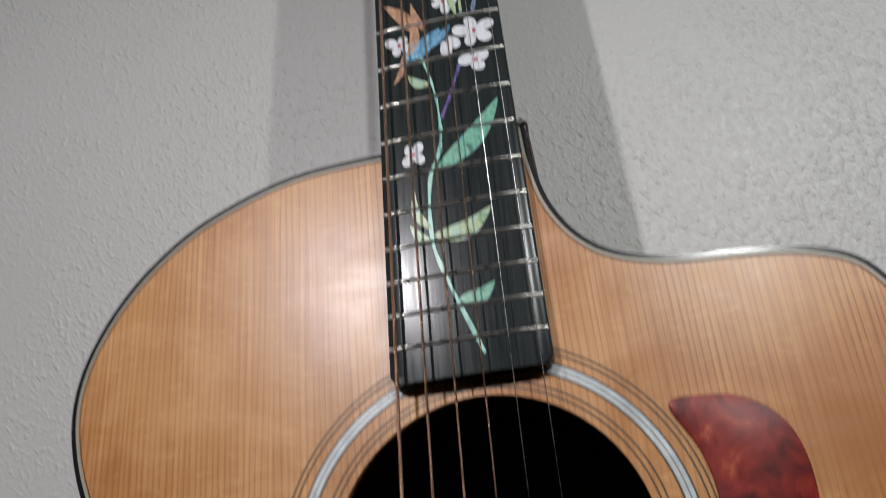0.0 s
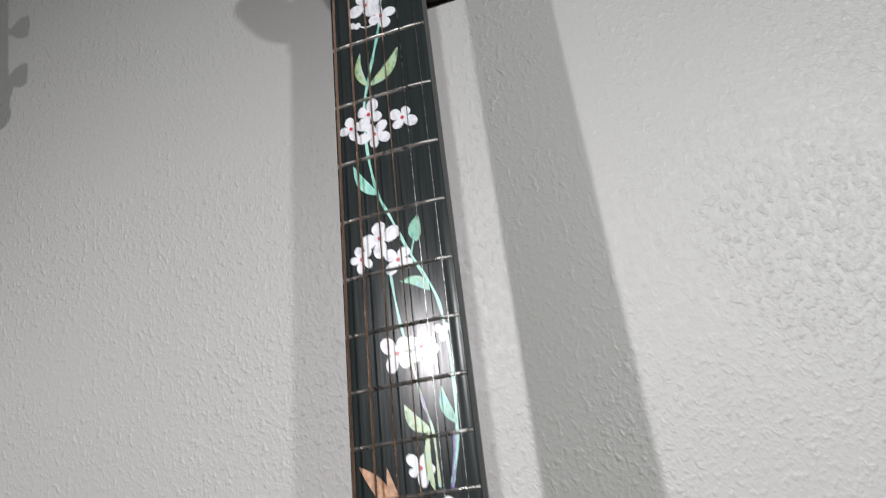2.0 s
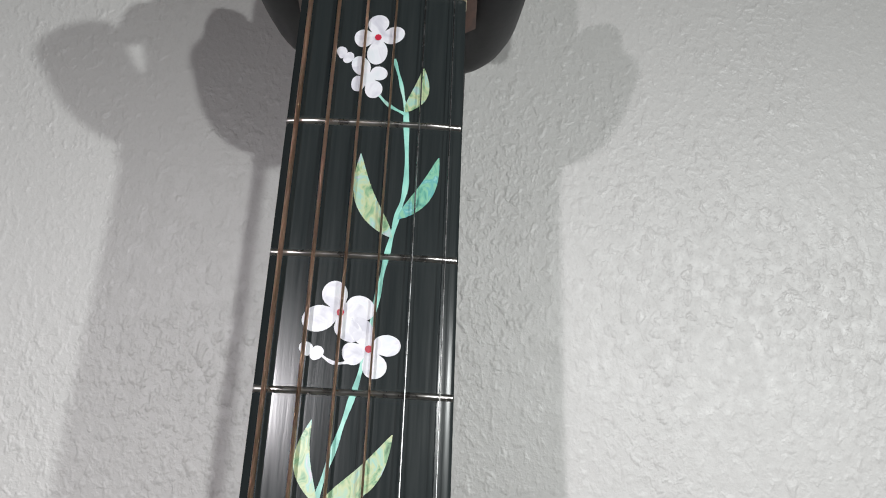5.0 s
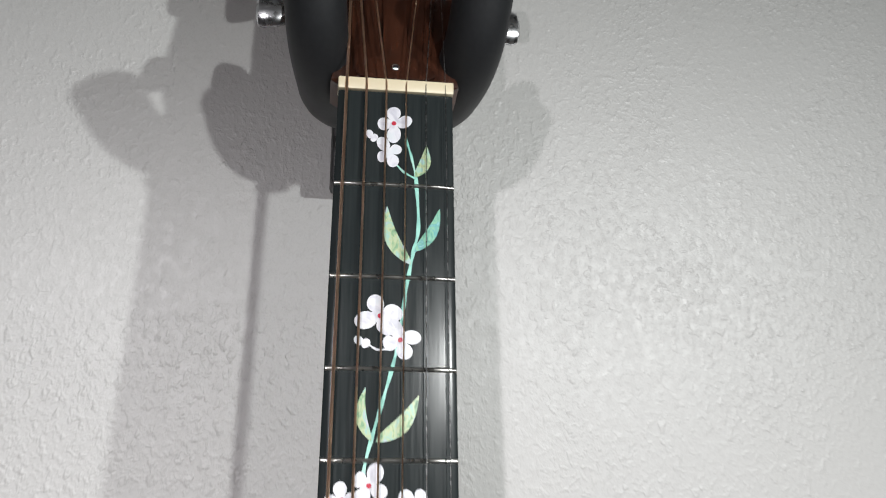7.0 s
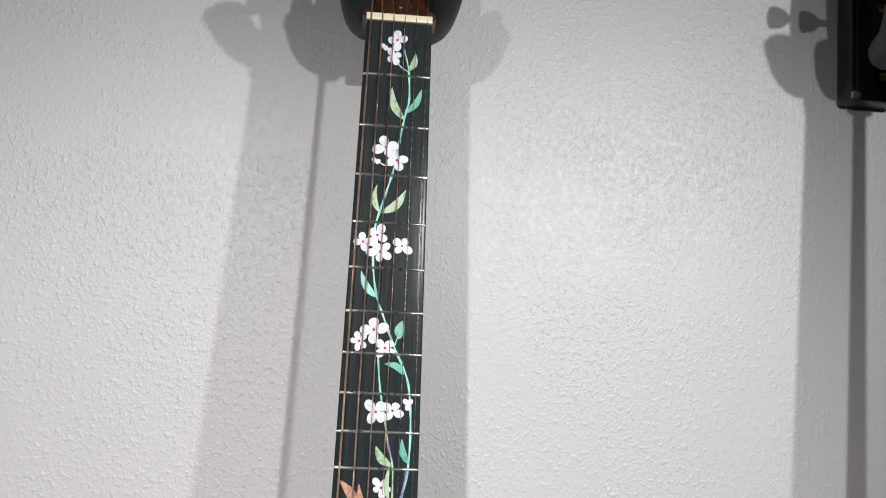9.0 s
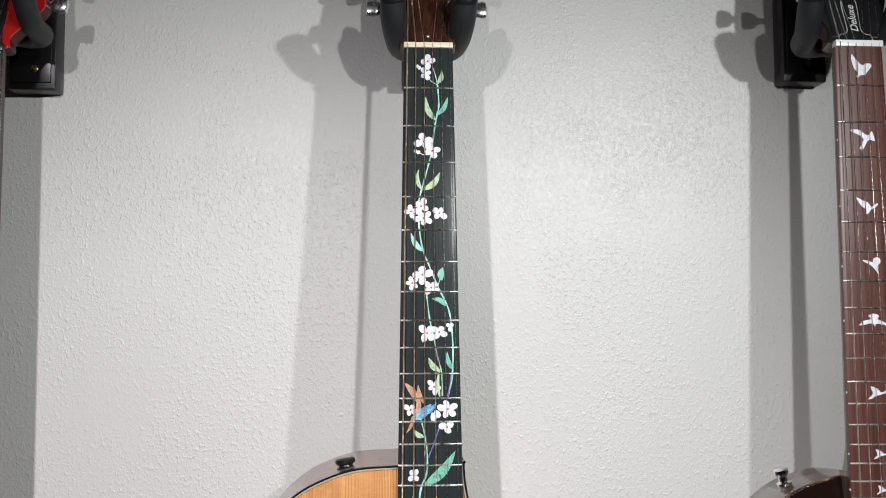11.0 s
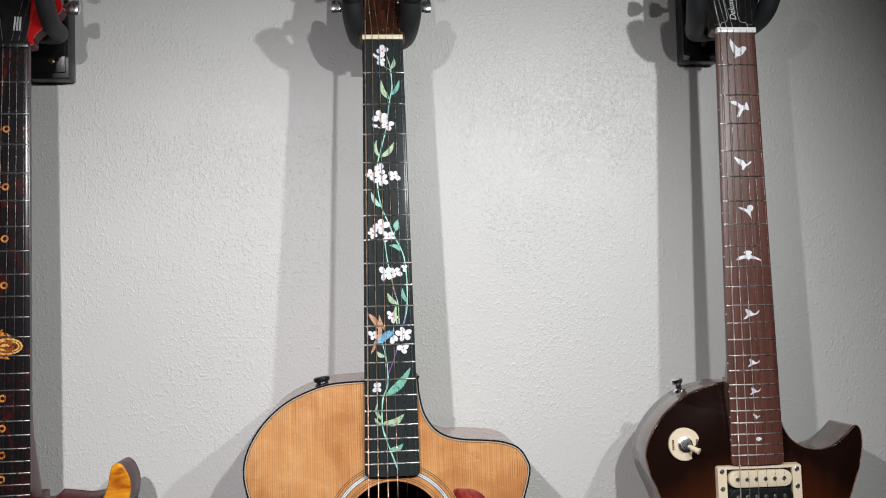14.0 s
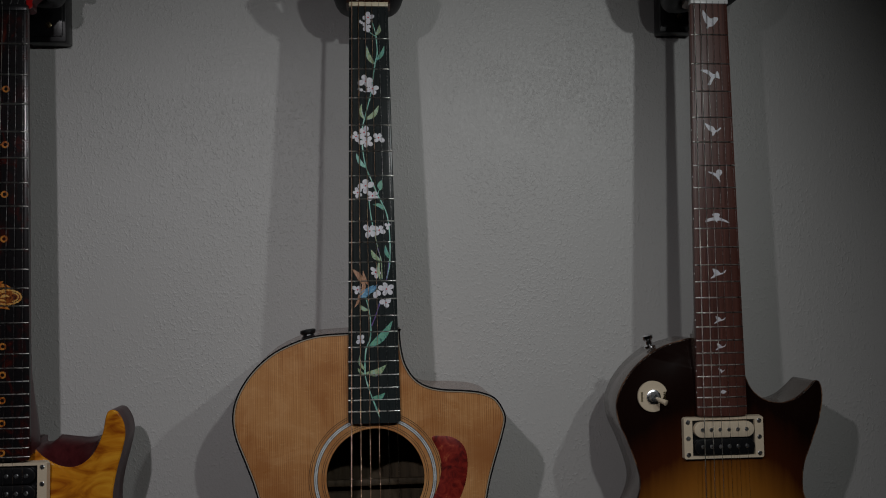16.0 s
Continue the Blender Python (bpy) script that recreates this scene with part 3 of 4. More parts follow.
    rings = [(0.0546, 0.0551, DARK_LINE), (0.0566, 0.0571, DARK_LINE), (0.0612, 0.0618, DARK_LINE), (0.0618, 0.0650, RING), (0.0650, 0.0656, DARK_LINE), (0.0633, 0.0636, DARK_LINE), (0.0683, 0.0688, DARK_LINE), (0.0702, 0.0707, DARK_LINE)]
    rosette = part("rosette", ring_flat(hole.x, hole.z, *rings[3][:2], top_y - 0.0002, top_y + 0.0005), RING, g, "pearl rosette ring round the soundhole")
    for r0, r1, mat in rings:
        if mat is not RING:
            part("rosette_line", ring_flat(hole.x, hole.z, r0, r1, top_y - 0.00022, top_y + 0.0005), mat, rosette)
    guard = [(61.5, -474), (72, -472.5), (84, -474.5), (94, -482), (98.5, -493), (99, -508), (96, -524), (89, -540), (74, -556), (56, -566), (44, -562), (52, -550), (62, -536), (68.5, -520), (70.8, -505), (68.5, -490)]
    part("pickguard", prism(smooth_line(flat(guard), 5, True), top_y - 0.0011, top_y - 0.0001, 0.0004), tortoise(), g, "red tortoiseshell pickguard")
    bridge = smooth_line(flat([(-88, -655), (-70, -646), (-30, -642), (30, -642), (70, -646), (88, -655), (70, -664), (30, -671), (-30, -671), (-70, -664)]), 4, True)
    br = part("bridge", prism(bridge, top_y - 0.009, top_y - 0.0001, 0.002), EBONY, g, "black ebony bridge")
    part("saddle", slab(-0.036, 0.036, -0.0065, 0.0, -0.6495, -0.6465, 0.0008), BONE, br)
    for i in range(6):
        part("bridge_pin", turned((-0.0265 + 0.0106 * i, -0.002, -0.661), (0, -1, 0), [(0, 0.0025), (0.002, 0.0037), (0.004, 0.003), (0.0048, 0.0008)], 14), BLACK_PLASTIC, br)
    bm = turned((-0.0703, 0.030, -0.3655), (-0.15, 0, 1), [(0, 0.0078), (0.0024, 0.0080), (0.0034, 0.0064), (0.0046, 0.0062), (0.0056, 0.0080), (0.0070, 0.0088), (0.0092, 0.0086), (0.0102, 0.0074), (0.0106, 0.0040)], 22)
    part("strap_button", bm, BLACK_PLASTIC, g, "black strap button on the shoulder")

    n = Neck(g, 0.648, 20, 0.0214, 0.0278, -0.4565, 0.56, 0.0068, EBONY, MAHOGANY)
    n.back(-0.362, 0.075, 0.045)
    n.nut(BONE)
    hs = head_space(14, 0.0035)
    side = [(21.4, 0), (22, 12), (27, 30), (33, 48), (36, 90), (36.5, 135), (33, 158), (22, 168), (10, 165), (0, 160)]
    outline = smooth_line(flat(side + [(-x, z) for x, z in side[-2::-1]]), 4, True)
    head = headstock(g, hs, outline, 0.0145, MAHOGANY, VENEER, "brown rosewood headstock veneer")
    cover = smooth_line(flat([(-13, 4), (-13.5, 10), (-9, 13), (-5, 19), (-4.5, 58), (0, 66), (4.5, 58), (5, 19), (9, 13), (13.5, 10), (13, 4)]), 4, True)
    bm = prism(cover, -0.0012, -0.0001, 0.0004)
    bmesh.ops.transform(bm, matrix=hs, verts=bm.verts)
    cov = part("truss_rod_cover", bm, VENEER, head, "dark truss rod cover")
    for z in (0.0085, 0.060):
        bm = turned((0, -0.0012, z), (0, -1, 0), [(0, 0.0016), (0.0005, 0.0016), (0.001, 0.0009), (0.0011, 0.0001)], 12)
        bmesh.ops.transform(bm, matrix=hs, verts=bm.verts)
        part("screw", bm, CHROME, cov)
    posts = {}
    for i, z in enumerate((0.054, 0.093, 0.132)):
        posts[i] = tuner(head, hs, -0.0205, z, -1, 0.0145, 0.0245)
        posts[5 - i] = tuner(head, hs, 0.0205, z, 1, 0.0145, 0.0245)
    for i in range(6):
        posts[i] = posts[i] + Vector((0.003 if i < 3 else -0.003, 0, 0))
    mats = [BRONZE] * 4 + [STEEL] * 2
    strings(g, n, 0.648, 0.0184, 0.0265, (-0.0017, -0.0068), (1.2, 0.95, 0.74, 0.56, 0.39, 0.29), mats, posts, -0.002)

    # the flower vine
    for x, z, r, k, turn, dot in [
        (-0.6, -12.4, 7.2, 4, 95, True), (-2.4, -24.0, 6.0, 4, 30, False), (-8.6, -17.8, 2.6, 2, 150, False),
        (-4.3, -84.7, 8.6, 4, 110, True), (2.9, -93.0, 7.6, 4, 20, True), (-10.2, -94.0, 2.8, 2, 160, False),
        (-15.6, -146.4, 6.2, 4, 100, True), (-6.8, -141.8, 7.6, 4, 60, True), (-4.6, -152.3, 8.0, 5, 45, True), (8.8, -147.9, 6.8, 4, 55, True),
        (-6.0, -200.9, 9.0, 4, 95, True), (-14.6, -208.2, 6.2, 5, 110, True), (1.4, -212.0, 7.2, 4, 50, True),
        (-2.1, -250.6, 8.4, 4, 140, True), (8.0, -249.6, 7.0, 4, 60, True), (17.2, -245.0, 3.8, 3, 30, False),
        (3.5, -295.3, 6.6, 5, 60, True), (14.9, -313.7, 8.8, 5, 100, True), (-16.2, -314.0, 6.0, 4, 60, True), (4.4, -318.8, 5.4, 2, 30, False),
        (14.0, -328.3, 6.4, 3, 40, True), (-13.7, -367.3, 5.8, 4, 45, True)]:
        n.flower(x, z, r, k, turn, dot)
    for x, z, a, b, w, bend, mat in [
        (7.6, -33.0, 11.6, -20.5, 4.6, -0.12, LEAF_LIGHT), (6.3, -66.0, -2.6, -44.6, 5.6, 0.12, LEAF_LIGHT), (7.5, -61.2, 16.6, -44.7, 4.6, -0.1, LEAF),
        (-6.4, -127.4, -8.7, -109.5, 4.2, 0.14, LEAF_LIGHT), (-4.9, -127.6, 9.6, -112.0, 6.0, -0.12, LEAF_LIGHT), (-5.6, -181.0, -15.6, -165.0, 5.0, 0.1, STEM),
        (10.0, -206.0, 11.6, -194.6, 6.0, 0.1, LEAF), (13.9, -227.6, 1.6, -221.6, 4.6, -0.16, LEAF), (8.6, -282.6, -1.0, -271.0, 5.6, 0.12, LEAF_LIGHT),
        (19.2, -281.0, 14.6, -266.2, 4.4, 0.1, LEAF), (-5.0, -336.4, -13.6, -330.0, 4.6, 0.15, LEAF_LIGHT), (-5.2, -376.0, 20.8, -348.2, 9.0, -0.08, LEAF),
        (-8.9, -400.5, -14.3, -383.4, 3.8, 0.16, LEAF_LIGHT), (-8.4, -403.4, 13.4, -394.8, 8.0, -0.16, LEAF_LIGHT), (-9.6, -405.4, -17.0, -397.6, 3.6, 0.1, LEAF_LIGHT),
        (-1.4, -429.4, 11.6, -424.6, 6.4, -0.18, LEAF), (8.4, -304.0, 8.4, -281.0, 3.2, 0.08, LEAF_LIGHT)]:
        n.leaf(x, z, a, b, w, bend, mat)
    n.stem([(7.8, -33), (8.9, -51.5), (7.2, -61), (5.2, -72), (3.5, -84), (1.4, -98), (-2.1, -111.6), (-5.8, -125), (-8.8, -139), (-8.6, -160), (-5.4, -180), (-0.3, -193), (7.1, -211), (15.6, -229), (18.4, -244), (19.6, -265), (18.6, -288), (15.1, -303)], 1.5)
    n.stem([(3.9, -18.3), (6.0, -25), (7.8, -33)], 1.0)
    n.stem([(-1.0, -26.5), (3.0, -31), (7.8, -33.6)], 1.0)
    n.stem([(-0.6, -96), (-5, -96.5), (-9, -94)], 0.9, PEARL)
    n.stem([(7.1, -211), (9.2, -204), (10.6, -199)], 0.9)
    n.stem([(-2.6, -216), (-0.2, -237), (3.2, -253)], 1.3)
    n.stem([(3.2, -253), (6.4, -270), (9.7, -283), (10.4, -303)], 1.2, LEAF_LIGHT)
    n.stem([(6.0, -268), (8.6, -279)], 0.9, VIOLET)
    n.stem([(18.0, -285), (16.6, -296), (15.0, -304)], 1.4, VIOLET)
    n.stem([(-7.6, -322), (-4.6, -334), (-3.0, -344), (-2.4, -356)], 1.2)
    n.stem([(7.5, -329), (3.4, -341), (-1.6, -353)], 1.4, VIOLET)
    n.stem([(-2.4, -356), (-3.4, -367), (-8.2, -380), (-9.2, -404), (-5.0, -421), (5.5, -450)], 1.7)
    for x, z, a, b, w, bend, mat in [
        (-9.0, -309, -21.6, -291.5, 6.4, -0.06, ORANGE), (-5.2, -309, -10.0, -293.5, 3.6, 0.06, ORANGE), (-9.6, -304, -13.4, -321, 4.6, 0.1, ORANGE),
        (-14.6, -322, 1.0, -309.5, 8.6, -0.06, BLUE), (-8.0, -317.5, 5.6, -308.6, 5.4, -0.1, BLUE), (-14.6, -319, -19.6, -333, 3.2, 0.1, ORANGE)]:
        n.leaf(x, z, a, b, w, bend, mat, "shell_inlay", 0.0003)
    return g


# ---- sunburst electric guitar ----
BIRDS = {}
BIRDS["rising"] = [(-7.2, 11.0), (-4.1, 6.6), (1.6, 1.0), (6.1, 2.6), (9.8, 2.0), (10.2, -0.4), (7.8, -3.4), (4.1, -7.8), (-0.4, -8.6), (-2.5, -11.0), (-4.1, -9.4), (-2.5, -6.4), (-5.1, -3.4), (-6.6, 0.6), (-7.8, 5.6)]
BIRDS["turning"] = [(-12.3, 8.6), (-4.1, 8.6), (1.0, 4.6), (5.1, 4.2), (6.8, 7.6), (8.8, 4.2), (9.6, -1.4), (6.1, -0.4), (3.1, -1.4), (0.6, -5.4), (-1.4, -8.6), (-4.7, -8.4), (-2.0, -3.4), (-0.6, 0.2), (-4.1, 3.6), (-9.2, 6.2)]
BIRDS["gliding"] = [(-9.6, 7.6), (-4.9, 5.2), (0.2, 3.2), (2.7, -0.4), (5.3, 0.2), (8.4, 2.6), (9.2, 1.2), (5.9, -1.8), (2.7, -3.2), (0.2, -6.8), (-1.8, -6.4), (-1.4, -3.2), (-4.9, -0.8), (-8.0, 3.6)]
BIRDS["diving"] = [(-7.4, 5.4), (-2.3, 4.8), (1.4, 3.4), (2.3, 6.4), (4.9, 7.8), (8.0, 6.8), (8.6, 3.4), (5.5, -0.6), (6.4, -6.6), (3.9, -3.6), (0.8, 0.0), (-2.3, 2.0), (-5.3, 3.4)]
BIRDS["spread"] = [(-13.1, -4.0), (-10.7, -1.2), (-7.6, 0.4), (-2.5, 1.4), (-4.9, 4.0), (-2.5, 5.6), (1.6, 6.0), (4.7, 4.0), (3.3, 1.4), (7.8, -0.6), (11.9, -2.6), (15.4, -5.6), (8.8, -3.6), (2.0, -2.6), (0.6, -4.8), (-1.0, -2.6), (-4.5, -2.6), (-9.0, -3.6)]
BIRDS["crossing"] = [(-8.8, -5.6), (-4.7, -1.2), (-5.7, 2.8), (-6.1, 5.2), (-2.7, 4.4), (0.4, 2.8), (2.5, 0.4), (5.5, 0.8), (9.0, 3.8), (9.0, 2.4), (7.2, -0.2), (3.5, -1.6), (-2.7, -3.2), (-4.7, -4.8)]


def humbucker(owner, x, z, y, bobbins, ring_mat, tilt=0.0):
    w, h = 0.0452, 0.0225
    hole = [Vector((sx * 0.0355, 0, sz * 0.0195)) for sx, sz in ((-1, -1), (1, -1), (1, 1), (-1, 1))]
    outer = [Vector((sx * w + (-sx * 0.0014 if k else 0), 0, sz * h + (0 if k else -sz * 0.0014))) for sx, sz, order in ((-1, -1, 0), (1, -1, 1), (1, 1, 0), (-1, 1, 1)) for k in ((0, 1) if order == 0 else (1, 0))]
    bm = bmesh.new()
    filled(bm, [outer, hole], y)
    strip(bm, outer, y, offset_line(outer, -0.001), y + 0.007)
    strip(bm, hole, y, hole, y + 0.006)
    bmesh.ops.remove_doubles(bm, verts=bm.verts, dist=1e-7)
    at = Matrix.Translation((x, 0, z)) @ Matrix.Rotation(radians(tilt), 4, "Y")
    bmesh.ops.transform(bm, matrix=at, verts=bm.verts)
    ring = part("pickup_ring", bm, ring_mat, owner, "cream plastic pickup ring with screws", 20)
    for sx in (-1, 1):
        for sz in (-1, 0, 1):
            p = at @ Vector((sx * 0.0405, y, sz * 0.0178))
            screw(ring, p.x, p.y, p.z, 0.0026)
    bm = slab(-0.0352, 0.0352, y + 0.003, y + 0.006, -0.0192, 0.0192)
    bmesh.ops.transform(bm, matrix=at, verts=bm.verts)
    part("pickup_base", bm, BLACK_PLASTIC, ring)
    for mat, zc in zip(bobbins, (0.0092, -0.0092)):
        ends = [Vector((s * 0.0255 + 0.0086 * math.cos(a), 0, zc + 0.0086 * math.sin(a))) for s, a0 in ((1, -math.pi / 2), (-1, math.pi / 2)) for a in (a0 + math.pi * k / 10 for k in range(11))]
        bm = prism(ends, y - 0.0025, y + 0.005, 0.0008)
        bmesh.ops.transform(bm, matrix=at, verts=bm.verts)
        bob = part("bobbin", bm, mat, ring, "cream bobbin" if mat is CREAM else "black bobbin")
        for i in range(6):
            p = at @ Vector((-0.025 + 0.010 * i, y - 0.0025, zc))
            screw(bob, p.x, p.y, p.z, 0.0023, SATIN, "pole_screw")
    return ring


def carved_body(owner, line, edge_y, thick, rise, top_mat, side_mat, label, side_label, centre, scoop=None):
    """A solid body with a gently arched top and rounded edges."""
    bm = bmesh.new()
    levels = [(0.0, edge_y + 0.0018), (0.0005, edge_y + 0.0008), (0.0014, edge_y + 0.0003)]
    rows = []
    for d, y in levels:
        rows.append([bm.verts.new((p.x, y, p.z)) for p in offset_line(line, d)])
    for a, b in zip(rows, rows[1:]):
        for i in range(len(a)):
            j = (i + 1) % len(a)
            bm.faces.new((a[i], a[j], b[j], b[i]))
    inner = offset_line(line, 0.0014)
    tri = bmesh.new()
    filled(tri, [inner], 0)
    bmesh.ops.subdivide_edges(tri, edges=[e for e in tri.edges if len(e.link_faces) == 2], cuts=3, use_grid_fill=True)
    bmesh.ops.triangulate(tri, faces=tri.faces)
    c = Vector(centre)
    for v in tri.verts:
        near = min((Vector((v.co.x - p.x, v.co.z - p.z)).length for p in inner[::2]))
        f = min(1.0, near / 0.05)
        v.co.y = edge_y + 0.0003 - rise * f * f * (3 - 2 * f)
    me = bpy.data.meshes.new("tmp")
    tri.to_mesh(me)
    tri.free()
    bm.from_mesh(me)
    bpy.data.meshes.remove(me)
    bmesh.ops.remove_doubles(bm, verts=bm.verts, dist=2e-6)
    top = part("body_top", bm, top_mat, owner, label, 60)
    bm = bmesh.new()
    rear = [p + scoop(p) for p in line] if scoop else line
    if scoop:
        half = [a.lerp(c, 0.75) for a, c in zip(line, rear)]
        strip(bm, line, edge_y + 0.0018, half, edge_y + thick * 0.35)
        strip(bm, half, edge_y + thick * 0.35, rear, edge_y + thick - 0.005)
    else:
        strip(bm, line, edge_y + 0.0018, line, edge_y + thick - 0.005)
    strip(bm, rear, edge_y + thick - 0.005, offset_line(rear, 0.0015), edge_y + thick - 0.0015)
    strip(bm, offset_line(rear, 0.0015), edge_y + thick - 0.0015, offset_line(rear, 0.005), edge_y + thick)
    filled(bm, [offset_line(rear, 0.005)], edge_y + thick)
    bmesh.ops.remove_doubles(bm, verts=bm.verts, dist=1e-6)
    part("body", bm, side_mat, owner, side_label, 50)
    return top


def knob(owner, x, y, z, mat):
    bm = turned((x, y, z), (0, -1, 0), [(0, 0.0125), (0.002, 0.0125), (0.012, 0.0105), (0.0135, 0.0095), (0.014, 0.001)], 24)
    return part("knob", bm, mat, owner)


def bars(owner, hs, rows, mat, y=-0.0006, name="lettering"):
    for x, z, w, h in rows:
        bm = slab(x - w / 2, x + w / 2, y - 0.0002, y + 0.0004, z - h / 2, z + h / 2)
        bmesh.ops.transform(bm, matrix=hs, verts=bm.verts)
        part(name, bm, mat, owner, smooth=0)


def sunburst_guitar():
    m = HANG @ pose(0.3842, -0.0128, 0.0019, 1.62, 0.213, 0)
    g = root("electric_guitar", m, "dark sunburst single-cutaway electric guitar with rosewood fretboard", "guitar", "guitars on the wall")
    pts = [(-21, -377), (-42, -380), (-61, -385), (-80, -394), (-98.5, -410), (-112, -429), (-118.5, -448), (-116, -468), (-106, -492), (-97, -518), (-94, -536), (-98, -553), (-112, -578), (-138, -612), (-158, -652), (-163, -692), (-150, -737), (-116, -770), (-60, -784), (0, -787),
           (60, -784), (116, -770), (150, -737), (163, -692), (158, -652), (138, -612), (110, -582), (96, -560), (92.5, -545), (95, -521), (105, -496), (114.5, -471), (119.5, -447), (117.5, -431), (111.5, -428), (101.5, -437), (87.5, -447), (71.5, -451.5), (55, -448), (42, -438), (35, -424), (31, -405), (27, -385)]
    line = smooth_line(flat([(x + 4.0 * min(1, max(0, (abs(x) - 30) / 45)), z) for x, z in pts]), 6, True)
    top = carved_body(g, line, 0.0165, 0.058, 0.009, sunburst(), BURST_SIDE, "dark brown sunburst top fading to amber", "brown lacquered body sides", (0, 0, -0.62))
    part("worn_edge", ring_of(line, -0.0003, 0.0006, 0.0168, 0.0022), WORN, top, "thin worn pale edge line")
    n = Neck(g, 0.62865, 22, 0.0215, 0.0283, -0.4625, 0.32, 0.0058, ROSEWOOD, BURST_SIDE)
    n.back(-0.40, 0.028, 0.05)
    part("neck_tenon", slab(-0.027, 0.027, 0.005, 0.02, -0.462, -0.372), BURST_SIDE, g)
    n.nut(WHITE_NUT, 0.0018, 0.006)
    for i, kind, size in ((1, "rising", 1.0), (3, "turning", 1.0), (5, "gliding", 1.0), (7, "diving", 1.0), (9, "spread", 1.0), (12, "crossing", 1.0), (15, "crossing", 0.76), (17, "crossing", 0.68), (19, "gliding", 0.42)):
        z = (fret_z(628.65, i) + fret_z(628.65, i - 1)) / 2
        n.figure(0.0, z, size, BIRDS[kind], "bird_inlay")
    for i in (3, 5, 7, 9, 12, 15, 17, 19, 21):
        z = (fret_z(0.62865, i) + fret_z(0.62865, i - 1)) / 2
        part("side_dot", turned((-n.half(z) + 0.0002, 0.0026, z), (-1, 0, 0), [(0, 0.0011), (0.0004, 0.0010), (0.0005, 0.0003)], 10), WHITE_INK, n.board_part)
    z = (fret_z(628.65, 21) + fret_z(628.65, 20)) / 2
    n.leaf(-1.8, z, 5.0, z + 0.6, 4.6, 0.0, PEARL, "egg_inlay")
    hs = head_space(15, 0.004)
    side = [(21.5, 0), (23, 14), (32, 34), (38.5, 60), (39, 110), (42, 150), (40, 172), (26, 178), (12, 170), (0, 176)]
    outline = smooth_line(flat(side + [(-x, z) for x, z in side[-2::-1]]), 4, True)
    head = headstock(g, hs, outline, 0.0145, BURST_SIDE, BLACK_PLASTIC, "glossy black headstock face")
    bell = [(-13, 3), (-13.5, 9), (-9, 10), (-6, 16), (-7, 40), (-5, 50), (0, 53), (5, 50), (7, 40), (6, 16), (9, 10), (13.5, 9), (13, 3)]
    bm = prism(smooth_line(flat(bell), 4, True), -0.0014, -0.0001, 0.0003)
    bmesh.ops.transform(bm, matrix=hs, verts=bm.verts)
    cover = part("truss_rod_cover", bm, BLACK_PLASTIC, head, "black bell-shaped cover with white edge")
    edge = smooth_line(flat(bell), 4, True)
    bm = ring_of(edge, -0.0004, 0.0, -0.0012, 0.0008)
    bmesh.ops.transform(bm, matrix=hs, verts=bm.verts)
    part("cover_edge", bm, WHITE_INK, cover)
    text = bpy.data.curves.new("word", "FONT")
    text.body, text.size, text.align_x, text.align_y, text.extrude, text.shear = "Deluxe", 0.0098, "LEFT", "CENTER", 0.00008, 0.25
    word = new("lettering", text)
    word.data.materials.append(WHITE_INK)
    word.parent = cover
    word.matrix_parent_inverse = Matrix()
    word.matrix_basis = hs @ Matrix.Translation((0.0005, -0.0017, 0.012)) @ Matrix.Rotation(radians(90), 4, "X") @ Matrix.Rotation(radians(90), 4, "Z")
    tagged(word, "white script lettering")
    posts = {}
    for i, z in enumerate((0.072, 0.110, 0.148)):
        posts[i] = tuner(head, hs, -0.027, z, -1, 0.0145, 0.022)
        posts[5 - i] = tuner(head, hs, 0.027, z, 1, 0.0145, 0.022)
    for i in range(6):
        posts[i] = posts[i] + Vector((0.003 if i < 3 else -0.003, 0, 0))
    mats = [NICKEL] * 3 + [STEEL] * 3
    strings(g, n, 0.62865, 0.0178, 0.0258, (-0.0018, -0.0085), (1.17, 0.92, 0.7, 0.46, 0.36, 0.28), mats, posts, -0.001)
    humbucker(g, 0.0018, -0.4864, 0.0035, (CREAM, BLACK_PLASTIC), CREAM)
    humbucker(g, 0.0, -0.597, 0.0025, (CREAM, BLACK_PLASTIC), CREAM)
    br = part("bridge", slab(-0.042, 0.042, -0.0075, 0.002, -0.640, -0.626, 0.002), CHROME, g, "chrome bridge")
    for s in (-1, 1):
        part("bridge_post", turned((s * 0.037, 0.012, -0.633), (0, -1, 0), [(0, 0.004), (0.015, 0.004), (0.016, 0.006), (0.018, 0.006)], 16), CHROME, br)
    part("tailpiece", slab(-0.046, 0.046, -0.004, 0.006, -0.676, -0.660, 0.003), CHROME, g, "chrome stop tailpiece")
    for s in (-1, 1):
        part("tailpiece_post", turned((s * 0.041, 0.012, -0.668), (0, -1, 0), [(0, 0.004), (0.014, 0.004), (0.016, 0.007), (0.018, 0.006)], 16), CHROME, g)
    for x, z in ((92, -640), (112, -675), (86, -690), (116, -718)):
        knob(g, x / 1000, 0.012, z / 1000, CREAM)
    # toggle switch
    cx, cz, y = -0.0750, -0.4402, 0.0105
    bm = turned((cx, y + 0.002, cz), (0, -1, 0), [(0, 0.0172), (0.0028, 0.0172), (0.0034, 0.0166), (0.0035, 0.0065)], 40)
    plate = part("switch_plate", bm, CREAM, g, "round cream switch plate")
    bm = turned((cx, y - 0.0015, cz), (0, -1, 0), [(0, 0.0078), (0.0018, 0.0078), (0.0024, 0.0066), (0.0026, 0.0058), (0.0058, 0.0054), (0.0060, 0.0036)], 28)
